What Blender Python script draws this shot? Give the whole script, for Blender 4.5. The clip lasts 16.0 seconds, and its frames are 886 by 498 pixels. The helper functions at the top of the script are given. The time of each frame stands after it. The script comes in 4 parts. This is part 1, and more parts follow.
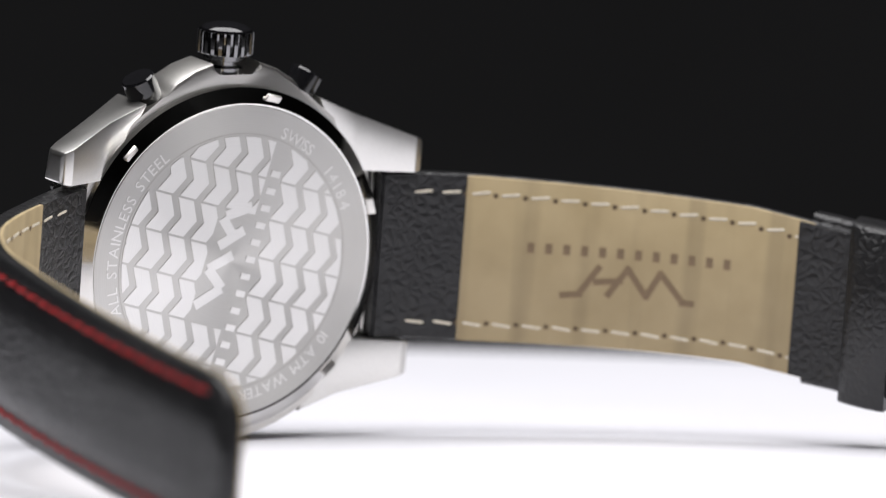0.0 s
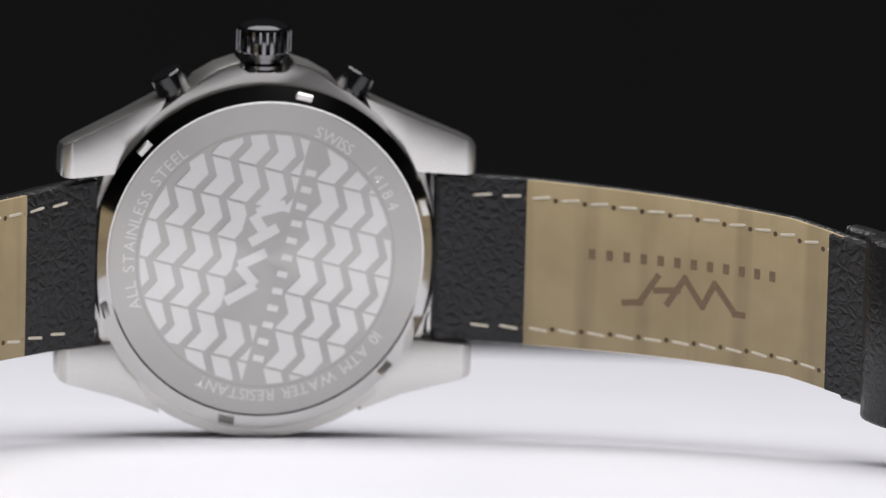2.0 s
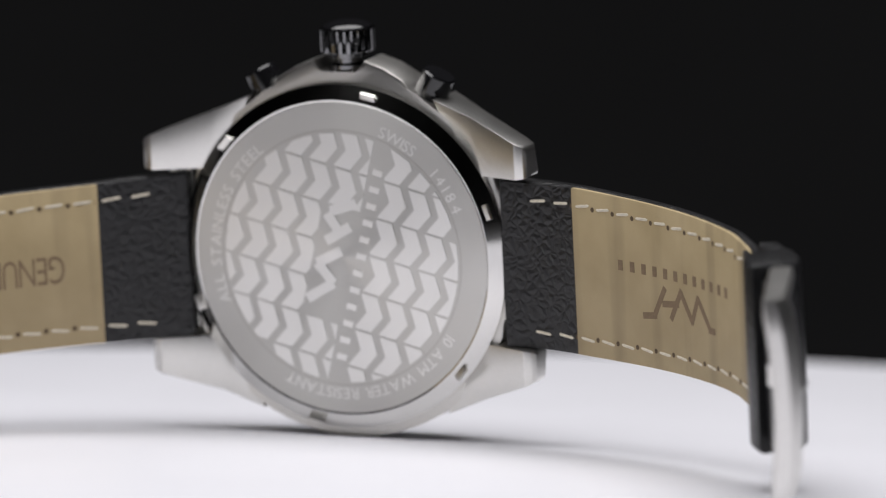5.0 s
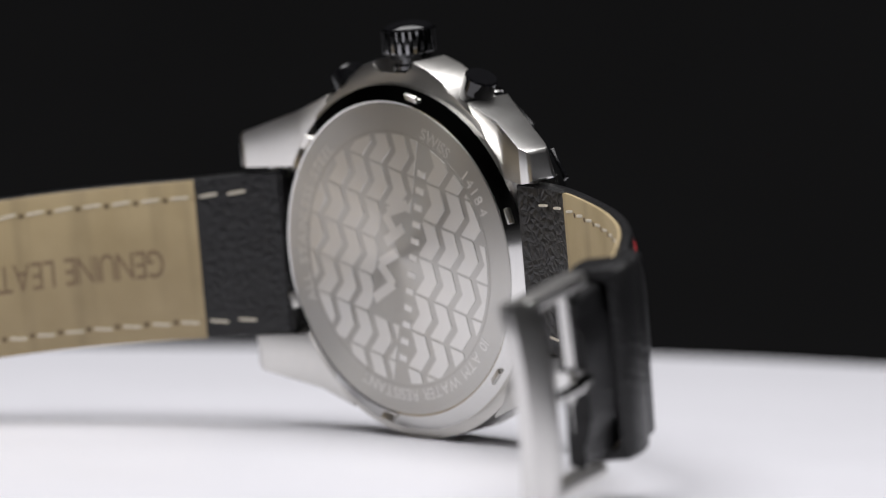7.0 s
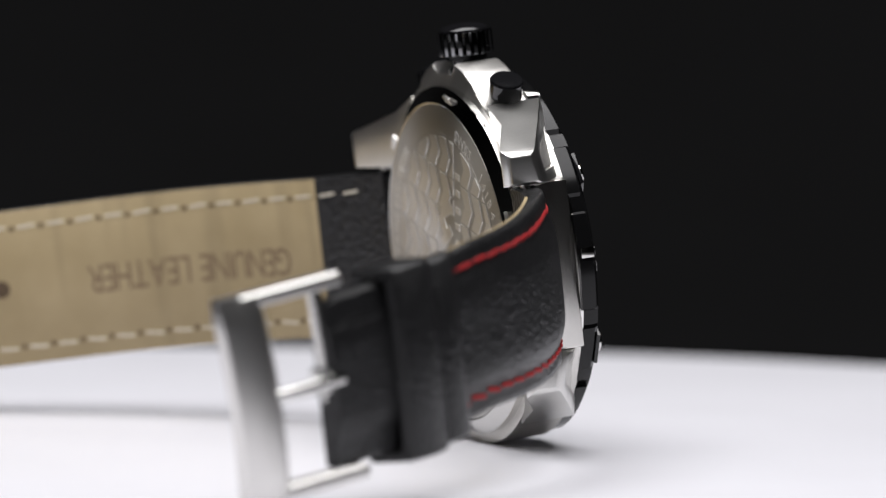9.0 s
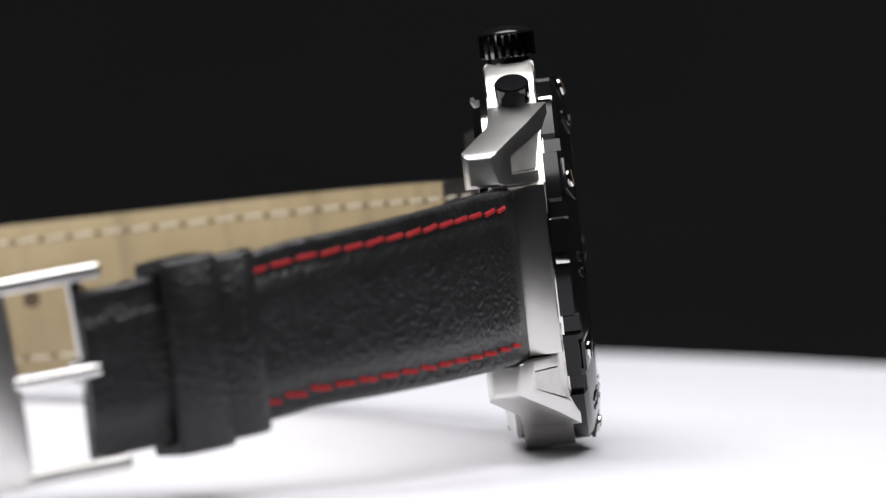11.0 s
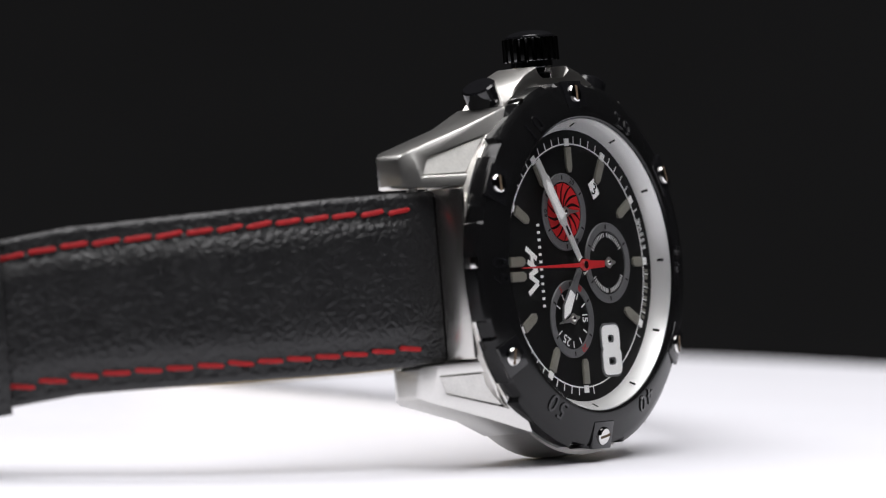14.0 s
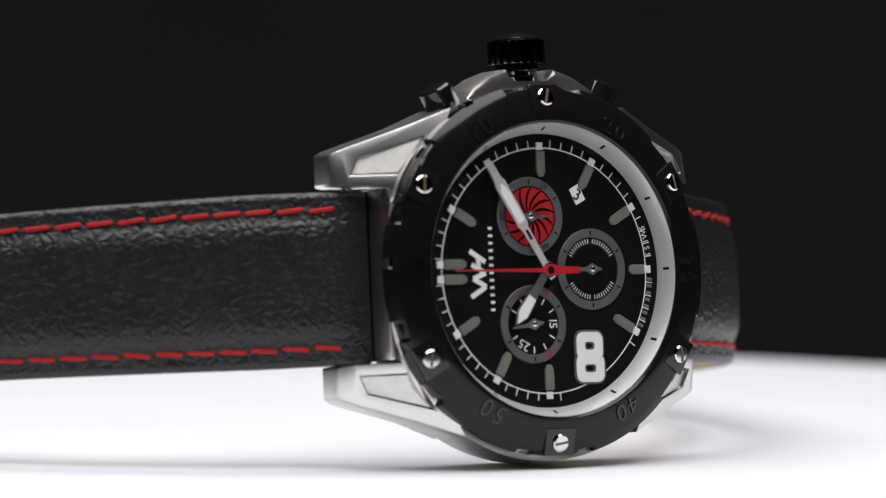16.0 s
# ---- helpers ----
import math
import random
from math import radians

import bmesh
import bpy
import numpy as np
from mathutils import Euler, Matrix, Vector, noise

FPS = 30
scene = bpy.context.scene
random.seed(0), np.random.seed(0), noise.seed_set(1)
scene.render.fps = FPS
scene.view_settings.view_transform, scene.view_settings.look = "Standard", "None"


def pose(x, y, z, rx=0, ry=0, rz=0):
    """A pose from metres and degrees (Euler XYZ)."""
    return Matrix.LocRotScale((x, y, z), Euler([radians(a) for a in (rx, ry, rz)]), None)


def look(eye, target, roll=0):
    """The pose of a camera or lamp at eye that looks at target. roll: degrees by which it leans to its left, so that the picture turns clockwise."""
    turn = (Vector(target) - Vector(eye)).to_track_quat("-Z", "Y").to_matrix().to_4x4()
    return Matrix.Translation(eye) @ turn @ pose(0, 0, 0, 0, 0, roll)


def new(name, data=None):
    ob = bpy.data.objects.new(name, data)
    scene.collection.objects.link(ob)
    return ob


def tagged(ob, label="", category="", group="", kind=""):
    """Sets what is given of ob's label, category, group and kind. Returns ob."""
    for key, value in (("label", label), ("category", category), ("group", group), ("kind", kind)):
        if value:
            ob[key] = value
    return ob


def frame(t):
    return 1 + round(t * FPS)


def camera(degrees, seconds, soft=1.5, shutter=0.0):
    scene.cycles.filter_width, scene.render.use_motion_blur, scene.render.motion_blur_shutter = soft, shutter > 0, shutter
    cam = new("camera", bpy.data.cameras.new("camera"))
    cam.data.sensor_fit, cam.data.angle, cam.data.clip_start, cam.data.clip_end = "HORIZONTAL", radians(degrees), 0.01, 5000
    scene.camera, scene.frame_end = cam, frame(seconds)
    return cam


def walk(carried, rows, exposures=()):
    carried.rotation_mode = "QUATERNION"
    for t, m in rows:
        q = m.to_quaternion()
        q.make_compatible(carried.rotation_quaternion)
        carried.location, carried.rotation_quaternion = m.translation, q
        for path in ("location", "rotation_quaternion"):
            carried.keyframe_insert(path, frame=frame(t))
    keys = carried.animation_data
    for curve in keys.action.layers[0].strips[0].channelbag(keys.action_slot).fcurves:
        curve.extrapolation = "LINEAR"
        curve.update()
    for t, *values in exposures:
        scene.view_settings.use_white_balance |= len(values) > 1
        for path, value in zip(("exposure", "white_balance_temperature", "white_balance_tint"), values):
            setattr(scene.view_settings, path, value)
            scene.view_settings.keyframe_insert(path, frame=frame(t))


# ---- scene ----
cam = camera(5.0, 16.0, soft=1.15)
EYE = pose(0, -1.29283, 0.11809, 90 - 4.065, 0, -0.436) @ pose(0, 0, 0, 0, 0, 0.945)
walk(cam, [(0, EYE), (16, EYE)],
     exposures=[(0, 0.25), (0.8, 0.1), (1.5, -0.05), (3.5, -0.18), (8.2, -0.2), (10.3, 0.17), (16, 0.15)])
cam.data.dof.use_dof = True
cam.data.dof.focus_distance = 1.290
cam.data.dof.aperture_fstop = 18.0

MM = 0.001
LEAN, TURN, CANT = 7.455, -7.757, -0.822      # how the watch leans on its case edge, its own turn on the plate, its roll
BASE = (-7.319, 23.15, 24.33)                 # case centre from the plate's axle, in mm
START, RATE = 40.01, -11.193                  # the plate's turn in degrees, and degrees a second

# ---- world and light ----
world = bpy.data.worlds.new("studio_dark")
scene.world = world
world.use_nodes = True
world.node_tree.nodes["Background"].inputs[0].default_value = (0.55, 0.55, 0.6, 1)
world.node_tree.nodes["Background"].inputs[1].default_value = 0.012


def softbox(name, eye, target, sx, sy, watts, colour):
    data = bpy.data.lights.new(name, "AREA")
    data.shape, data.size, data.size_y, data.energy, data.color = "RECTANGLE", sx, sy, watts, colour
    lamp = new(name, data)
    lamp.matrix_world = look(eye, target)
    return lamp


softbox("studio_softbox", (0.0, -0.04, 0.60), (0.0, 0.0, 0.0), 0.8, 0.62, 7.6, (1.0, 0.985, 1.0))


# ---- materials ----
def shader(name):
    m = bpy.data.materials.new(name)
    m.use_nodes = True
    nt = m.node_tree
    return m, nt, nt.nodes["Principled BSDF"]


def node(nt, kind, **kw):
    n = nt.nodes.new(kind)
    for k, v in kw.items():
        n.inputs[k.replace("_", " ")].default_value = v
    return n


def coords(nt, scale=(1, 1, 1)):
    c, m = nt.nodes.new("ShaderNodeTexCoord"), nt.nodes.new("ShaderNodeMapping")
    m.inputs["Scale"].default_value = scale
    nt.links.new(c.outputs["Object"], m.inputs["Vector"])
    return m.outputs["Vector"]


def ramp(nt, fac, a, b, lo=0.3, hi=0.7):
    r = nt.nodes.new("ShaderNodeValToRGB")
    r.color_ramp.elements[0].position, r.color_ramp.elements[0].color = lo, (*a, 1)
    r.color_ramp.elements[1].position, r.color_ramp.elements[1].color = hi, (*b, 1)
    nt.links.new(fac, r.inputs["Fac"])
    return r.outputs["Color"]


def surface(name, colour, rough, metal=0.0, var=0.08, scale=400.0, fine=3000.0, bump=0.0, rvar=0.08, stretch=(1, 1, 1),
            coat=0.0, depth=0.00005, spec=0.5):
    """Colour that varies at two scales, with grain in roughness and relief."""
    m, nt, b = shader(name)
    v = coords(nt, stretch)
    n1 = node(nt, "ShaderNodeTexNoise", Scale=scale, Detail=4.0)
    n2 = node(nt, "ShaderNodeTexNoise", Scale=fine, Detail=3.0)
    mix = nt.nodes.new("ShaderNodeMath")
    mix.operation = "MULTIPLY_ADD"
    mix.inputs[1].default_value = 0.5
    for n in (n1, n2):
        nt.links.new(v, n.inputs["Vector"])
    nt.links.new(n1.outputs["Fac"], mix.inputs[0])
    half = nt.nodes.new("ShaderNodeMath")
    half.operation = "MULTIPLY"
    half.inputs[1].default_value = 0.5
    nt.links.new(n2.outputs["Fac"], half.inputs[0])
    nt.links.new(half.outputs[0], mix.inputs[2])
    nt.links.new(ramp(nt, mix.outputs[0], [c * (1 - var) for c in colour], [min(1, c * (1 + var)) for c in colour]), b.inputs["Base Color"])
    mr = nt.nodes.new("ShaderNodeMapRange")
    mr.inputs["To Min"].default_value, mr.inputs["To Max"].default_value = max(0.02, rough - rvar), min(1, rough + rvar)
    nt.links.new(mix.outputs[0], mr.inputs["Value"])
    nt.links.new(mr.outputs["Result"], b.inputs["Roughness"])
    b.inputs["Metallic"].default_value = metal
    b.inputs["Specular IOR Level"].default_value = spec
    b.inputs["Coat Weight"].default_value = coat
    b.inputs["Coat Roughness"].default_value = 0.08
    if bump:
        bp = node(nt, "ShaderNodeBump", Strength=bump, Distance=depth)
        nt.links.new(mix.outputs[0], bp.inputs["Height"])
        nt.links.new(bp.outputs["Normal"], b.inputs["Normal"])
    return m


def leather(name, colour, light, cell, bump, rough, depth, crease=0.0):
    """Pebbled leather: cells, creases and fine pores."""
    m, nt, b = shader(name)
    v = coords(nt)
    warp = node(nt, "ShaderNodeTexNoise", Scale=500.0, Detail=3.0)
    nt.links.new(v, warp.inputs["Vector"])
    add = nt.nodes.new("ShaderNodeVectorMath")
    add.operation = "MULTIPLY_ADD"
    add.inputs[1].default_value = (0.0019, 0.0019, 0.0019)
    nt.links.new(warp.outputs["Color"], add.inputs[0])
    nt.links.new(v, add.inputs[2])
    cells = node(nt, "ShaderNodeTexVoronoi", Scale=cell)
    cells.feature = "DISTANCE_TO_EDGE"
    nt.links.new(add.outputs[0], cells.inputs["Vector"])
    fine = node(nt, "ShaderNodeTexNoise", Scale=2600.0, Detail=4.0)
    big = node(nt, "ShaderNodeTexNoise", Scale=120.0, Detail=3.0)
    for n in (fine, big):
        nt.links.new(v, n.inputs["Vector"])
    clip = nt.nodes.new("ShaderNodeMapRange")
    clip.inputs["From Max"].default_value = 0.38
    nt.links.new(cells.outputs["Distance"], clip.inputs["Value"])
    h = nt.nodes.new("ShaderNodeMath")
    h.operation = "MULTIPLY_ADD"
    h.inputs[1].default_value = 0.45
    nt.links.new(fine.outputs["Fac"], h.inputs[0])
    nt.links.new(clip.outputs["Result"], h.inputs[2])
    bp = node(nt, "ShaderNodeBump", Strength=bump, Distance=depth)
    nt.links.new(h.outputs[0], bp.inputs["Height"])
    nt.links.new(bp.outputs["Normal"], b.inputs["Normal"])
    shade = ramp(nt, big.outputs["Fac"], colour, light)
    if crease:
        # folds across the strap, from wear; the colour is darkened in their hollows
        fold = node(nt, "ShaderNodeTexNoise", Scale=260.0, Detail=2.0)
        nt.links.new(coords(nt, (1, 1, 0.06)), fold.inputs["Vector"])
        fold_tone = ramp(nt, fold.outputs["Fac"], (1 - crease, 1 - crease, 1 - crease), (1, 1, 1), 0.3, 0.46)
        mul = nt.nodes.new("ShaderNodeMix")
        mul.data_type, mul.blend_type = "RGBA", "MULTIPLY"
        mul.inputs["Factor"].default_value = 1.0
        nt.links.new(shade, mul.inputs["A"])
        nt.links.new(fold_tone, mul.inputs["B"])
        shade = mul.outputs["Result"]
        bp2 = node(nt, "ShaderNodeBump", Strength=0.35, Distance=0.0002)
        nt.links.new(fold.outputs["Fac"], bp2.inputs["Height"])
        nt.links.new(bp2.outputs["Normal"], bp.inputs["Normal"])
    nt.links.new(shade, b.inputs["Base Color"])
    mr = nt.nodes.new("ShaderNodeMapRange")
    mr.inputs["To Min"].default_value, mr.inputs["To Max"].default_value = rough - 0.1, rough + 0.12
    nt.links.new(fine.outputs["Fac"], mr.inputs["Value"])
    nt.links.new(mr.outputs["Result"], b.inputs["Roughness"])
    b.inputs["Specular IOR Level"].default_value = 0.45
    return m


def brushed_disc(name, colour, rough, aniso):
    """Circular brushing round the watch's own axle (local Y)."""
    m, nt, b = shader(name)
    c = nt.nodes.new("ShaderNodeTexCoord")
    sep = nt.nodes.new("ShaderNodeSeparateXYZ")
    nt.links.new(c.outputs["Object"], sep.inputs[0])
    flat = nt.nodes.new("ShaderNodeCombineXYZ")
    nt.links.new(sep.outputs["X"], flat.inputs["X"])
    nt.links.new(sep.outputs["Z"], flat.inputs["Z"])
    length = nt.nodes.new("ShaderNodeVectorMath")
    length.operation = "LENGTH"
    nt.links.new(flat.outputs[0], length.inputs[0])
    rings = node(nt, "ShaderNodeTexNoise", Scale=9000.0, Detail=4.0)
    rings.noise_dimensions = "1D"
    nt.links.new(length.outputs["Value"], rings.inputs["W"])
    cloud = node(nt, "ShaderNodeTexNoise", Scale=160.0, Detail=4.0)
    nt.links.new(c.outputs["Object"], cloud.inputs["Vector"])
    mr = nt.nodes.new("ShaderNodeMapRange")
    mr.inputs["To Min"].default_value, mr.inputs["To Max"].default_value = rough - 0.07, rough + 0.07
    nt.links.new(cloud.outputs["Fac"], mr.inputs["Value"])
    nt.links.new(mr.outputs["Result"], b.inputs["Roughness"])
    nt.links.new(ramp(nt, rings.outputs["Fac"], [x * 0.93 for x in colour], colour), b.inputs["Base Color"])
    turn = nt.nodes.new("ShaderNodeVectorTransform")
    turn.vector_type, turn.convert_from, turn.convert_to = "VECTOR", "OBJECT", "WORLD"
    nt.links.new(flat.outputs[0], turn.inputs[0])
    norm = nt.nodes.new("ShaderNodeVectorMath")
    norm.operation = "NORMALIZE"
    nt.links.new(turn.outputs[0], norm.inputs[0])
    nt.links.new(norm.outputs[0], b.inputs["Tangent"])
    b.inputs["Metallic"].default_value = 1.0
    b.inputs["Anisotropic"].default_value = aniso
    return m


STEEL = surface("satin_steel", (0.66, 0.645, 0.615), 0.35, 1.0, 0.05, 300, 2500, 0.015, 0.04, (1, 1, 8))
STEEL_BRIGHT = surface("polished_steel", (0.74, 0.73, 0.71), 0.1, 1.0, 0.03, 300, 2500, 0.0, 0.04)
BACK = brushed_disc("circular_brushed_steel", (0.63, 0.62, 0.595), 0.42, 0.85)
BACK_BLOCK = brushed_disc("etched_bright_steel", (0.86, 0.85, 0.83), 0.4, 0.6)
ETCH = surface("etched_grey_lettering", (0.52, 0.505, 0.48), 0.4, 1.0, 0.05)
BLACK_GLOSS = surface("black_plated_steel", (0.008, 0.008, 0.009), 0.1, 0.0, 0.2, 500, 3000, 0.0, 0.05, spec=0.6)
BLACK_SATIN = surface("black_satin_bezel", (0.006, 0.006, 0.0063), 0.15, 0.0, 0.2, 500, 4000, 0.02, 0.05, spec=0.3)
CROWN_MAT = surface("black_chrome", (0.26, 0.26, 0.265), 0.09, 1.0, 0.06, 500, 3000, 0.0, 0.03)
LEATHER = leather("black_pebbled_leather", (0.0085, 0.0085, 0.0092), (0.0145, 0.0145, 0.0153), 780.0, 0.42, 0.35, 0.00022)
LINING = leather("tan_lining_leather", (0.385, 0.298, 0.162), (0.46, 0.362, 0.208), 2200.0, 0.12, 0.62, 0.00006, 0.2)
STAMP = surface("brown_stamped_leather", (0.21, 0.145, 0.085), 0.7, 0.0, 0.2, 900, 3000, 0.2)
THREAD_RED = surface("red_thread", (0.40, 0.006, 0.009), 0.6, 0.0, 0.3, 1500, 6000, 0.6, stretch=(1, 1, 1))
THREAD_WHITE = surface("cream_thread", (0.72, 0.66, 0.54), 0.7, 0.0, 0.15, 1500, 6000, 0.5)
HOLE_MAT = surface("needle_hole_brown", (0.11, 0.075, 0.045), 0.9, 0.0, 0.3)
DIAL_MAT = surface("black_dial", (0.004, 0.004, 0.0043), 0.5, 0.0, 0.15, 600, 5000, 0.02, spec=0.12)
RING_GREY = surface("grey_subdial_ring", (0.12, 0.12, 0.125), 0.45, 0.3, 0.1, 900, 5000)
WHITE = surface("white_dial_print", (0.8, 0.8, 0.79), 0.5, 0.0, 0.03)
LUME = surface("grey_applied_marker", (0.16, 0.155, 0.13), 0.45, 0.0, 0.1)
RED = surface("red_dial_lacquer", (0.42, 0.012, 0.016), 0.4, 0.0, 0.15, 900)
SILVER = surface("silver_chapter_ring", (0.84, 0.84, 0.83), 0.34, 0.58, 0.03, 500, 4000, 0.0, 0.05)
PLATE_MAT = surface("white_acrylic_plate", (0.80, 0.798, 0.84), 0.42, 0.0, 0.012, 30, 500, 0.0, 0.08, spec=0.35)
CLOTH = surface("black_backdrop_cloth", (0.0046, 0.0046, 0.0048), 0.9, 0.0, 0.25, 20, 900, 0.2, spec=0.08)
TOP_MAT = surface("dark_grey_laminate", (0.05, 0.05, 0.052), 0.6, 0.0, 0.1, 12, 300, 0.0, 0.08, spec=0.3)
PANEL_MAT = surface("satin_lug_panel", (0.72, 0.71, 0.68), 0.46, 1.0, 0.12, 700, 4000, 0.1, 0.06)
PUSH_MAT = surface("black_plated_pusher", (0.008, 0.008, 0.009), 0.08, 0.0, 0.1, 500, 3000, 0.0, 0.03, spec=0.7)
FLANK_MAT = surface("satin_flank_steel", (0.68, 0.665, 0.635), 0.22, 1.0, 0.05, 300, 2500, 0.02, 0.05, (1, 8, 1))
LUG_MAT = surface("polished_lug_steel", (0.70, 0.69, 0.665), 0.3, 1.0, 0.04, 300, 2500, 0.01, 0.04)
BUCKLE_MAT = surface("satin_buckle_steel", (0.80, 0.785, 0.76), 0.32, 1.0, 0.05, 300, 2500, 0.02, 0.06, (1, 1, 8))
WALL_MAT = surface("dark_studio_wall", (0.03, 0.03, 0.031), 0.85, 0.0, 0.2, 3, 60, 0.1)


def glass_material():
    m, nt, b = shader("sapphire_glass")
    nt.nodes.remove(b)
    out = nt.nodes["Material Output"]
    clear, gloss, mix = (nt.nodes.new("ShaderNodeBsdf" + k) for k in ("Transparent", "Glossy", "Glossy"))
    nt.nodes.remove(mix)
    mix = nt.nodes.new("ShaderNodeMixShader")
    face = nt.nodes.new("ShaderNodeLayerWeight")
    rise, gain = nt.nodes.new("ShaderNodeMath"), nt.nodes.new("ShaderNodeMath")
    rise.operation, rise.inputs[1].default_value = "POWER", 5.0
    gain.operation, gain.inputs[1].default_value, gain.inputs[2].default_value = "MULTIPLY_ADD", 0.75, 0.012
    face.inputs["Blend"].default_value = 0.5
    nt.links.new(face.outputs["Facing"], rise.inputs[0])
    nt.links.new(rise.outputs[0], gain.inputs[0])
    gloss.inputs["Roughness"].default_value = 0.02
    nt.links.new(gain.outputs[0], mix.inputs[0])
    nt.links.new(clear.outputs[0], mix.inputs[1])
    nt.links.new(gloss.outputs[0], mix.inputs[2])
    nt.links.new(mix.outputs[0], out.inputs["Surface"])
    return m


GLASS = glass_material()


# ---- mesh helpers (all measures in mm) ----
def mesh_of(name, bm, material, smooth=35):
    me = bpy.data.meshes.new(name)
    bmesh.ops.recalc_face_normals(bm, faces=bm.faces)
    for v in bm.verts:
        v.co *= MM
    for f in bm.faces:
        f.smooth = True
    lim = radians(smooth)
    for e in bm.edges:
        if len(e.link_faces) == 2 and e.calc_face_angle(0) > lim:
            e.smooth = False
    bm.to_mesh(me)
    bm.free()
    me.materials.append(material)
    return me


def part(name, bm, material, parent, label="", smooth=35, m=None):
    ob = new(name, mesh_of(name, bm, material, smooth))
    ob.parent = parent
    if m is not None:
        ob.matrix_basis = m
    return tagged(ob, label)


def piece(name, me, parent, m):
    ob = new(name, me)
    ob.parent, ob.matrix_basis = parent, m
    return ob


def mm(x, y, z, rx=0, ry=0, rz=0):
    return pose(x * MM, y * MM, z * MM, rx, ry, rz)


def prism(bm, pts, y0, y1, bevel=0.0):
    """A polygon in the X-Z plane, drawn out from y0 to y1."""
    a = [bm.verts.new((x, y0, z)) for x, z in pts]
    b = [bm.verts.new((x, y1, z)) for x, z in pts]
    n = len(pts)
    faces = [bm.faces.new(a), bm.faces.new(b[::-1])]
    for i in range(n):
        faces.append(bm.faces.new((a[i], b[i], b[(i + 1) % n], a[(i + 1) % n])))
    if bevel:
        edges = {e for f in faces[:2] for e in f.edges}
        bmesh.ops.bevel(bm, geom=list(edges), offset=bevel, segments=2, affect="EDGES", profile=0.6)
    return bm


def box(bm, sx, sy, sz, m=None, bevel=0.0, seg=2):
    made = bmesh.ops.create_cube(bm, size=1.0)["verts"]
    for v in made:
        v.co = Vector((v.co.x * sx, v.co.y * sy, v.co.z * sz))
    if bevel:
        edges = list({e for v in made for e in v.link_edges})
        res = bmesh.ops.bevel(bm, geom=edges, offset=bevel, segments=seg, affect="EDGES", profile=0.6)
        made = list({v for f in res["faces"] for v in f.verts} | {v for v in made if v.is_valid})
    if m is not None:
        for v in made:
            v.co = m @ v.co
    return bm


def lathe(bm, profile, seg=96, closed=False):
    """A profile of (radius, y) turned round the local Y axis."""
    rings = []
    for r, y in profile:
        if r < 1e-6:
            rings.append([bm.verts.new((0, y, 0))])
        else:
            rings.append([bm.verts.new((r * math.cos(2 * math.pi * i / seg), y, r * math.sin(2 * math.pi * i / seg))) for i in range(seg)])
    pairs = list(zip(rings, rings[1:])) + ([(rings[-1], rings[0])] if closed else [])
    for a, b in pairs:
        for i in range(seg):
            j = (i + 1) % seg
            vs = [a[i % len(a)], a[j % len(a)], b[j % len(b)], b[i % len(b)]]
            vs = list(dict.fromkeys(vs))
            if len(vs) > 2:
                bm.faces.new(vs)
    return bm


def bar(bm, x0, z0, x1, z1, w, y0, y1):
    """A straight bar in the X-Z plane."""
    d = Vector((x1 - x0, z1 - z0)).normalized()
    n = Vector((-d.y, d.x)) * w / 2
    return prism(bm, [(x0 + n.x, z0 + n.y), (x1 + n.x, z1 + n.y), (x1 - n.x, z1 - n.y), (x0 - n.x, z0 - n.y)], y0, y1)


GLYPHS = {}


def glyph(ch, size, depth):
    """One character as vertices and faces in the X-Z plane, upright for a viewer on the -Y side; its width comes too."""
    key = (ch, size, depth)
    if key not in GLYPHS:
        cu = bpy.data.curves.new("glyph", "FONT")
        cu.body, cu.size, cu.extrude, cu.resolution_u = ch, size / 0.7, depth / 2, 3
        ob = new("glyph", cu)
        bpy.context.view_layer.update()
        me = bpy.data.meshes.new_from_object(ob.evaluated_get(bpy.context.evaluated_depsgraph_get()))
        vs = [(v.co.x, -v.co.z, v.co.y) for v in me.vertices]
        fs = [tuple(p.vertices) for p in me.polygons]
        bpy.data.objects.remove(ob)
        bpy.data.meshes.remove(me)
        bpy.data.curves.remove(cu)
        lo, hi = min(v[0] for v in vs), max(v[0] for v in vs)
        GLYPHS[key] = ([(x - (lo + hi) / 2, y, z - size / 2) for x, y, z in vs], fs, hi - lo)
    return GLYPHS[key]


def put_glyph(bm, ch, size, depth, m):
    vs, fs, _ = glyph(ch, size, depth)
    made = [bm.verts.new(m @ Vector(v)) for v in vs]
    for f in fs:
        try:
            bm.faces.new([made[i] for i in f])
        except ValueError:
            pass


def arc_text(bm, text, radius, start, end, size, depth, y):
    """Characters with their tops outward, read clockwise from -Y, spread from one angle to another."""
    widths = [glyph(c, size, depth)[2] if c != " " else size * 0.45 for c in text]
    total = sum(widths)
    gap = (math.radians(start - end) * radius - total) / max(1, len(text) - 1)
    at = 0.0
    for c, w in zip(text, widths):
        a = math.radians(start) - (at + w / 2) / radius
        if c != " ":
            put_glyph(bm, c, size, depth, Matrix.Translation((radius * math.cos(a), y, radius * math.sin(a))) @ Matrix.Rotation(-(a - math.pi / 2), 4, "Y"))
        at += w + gap


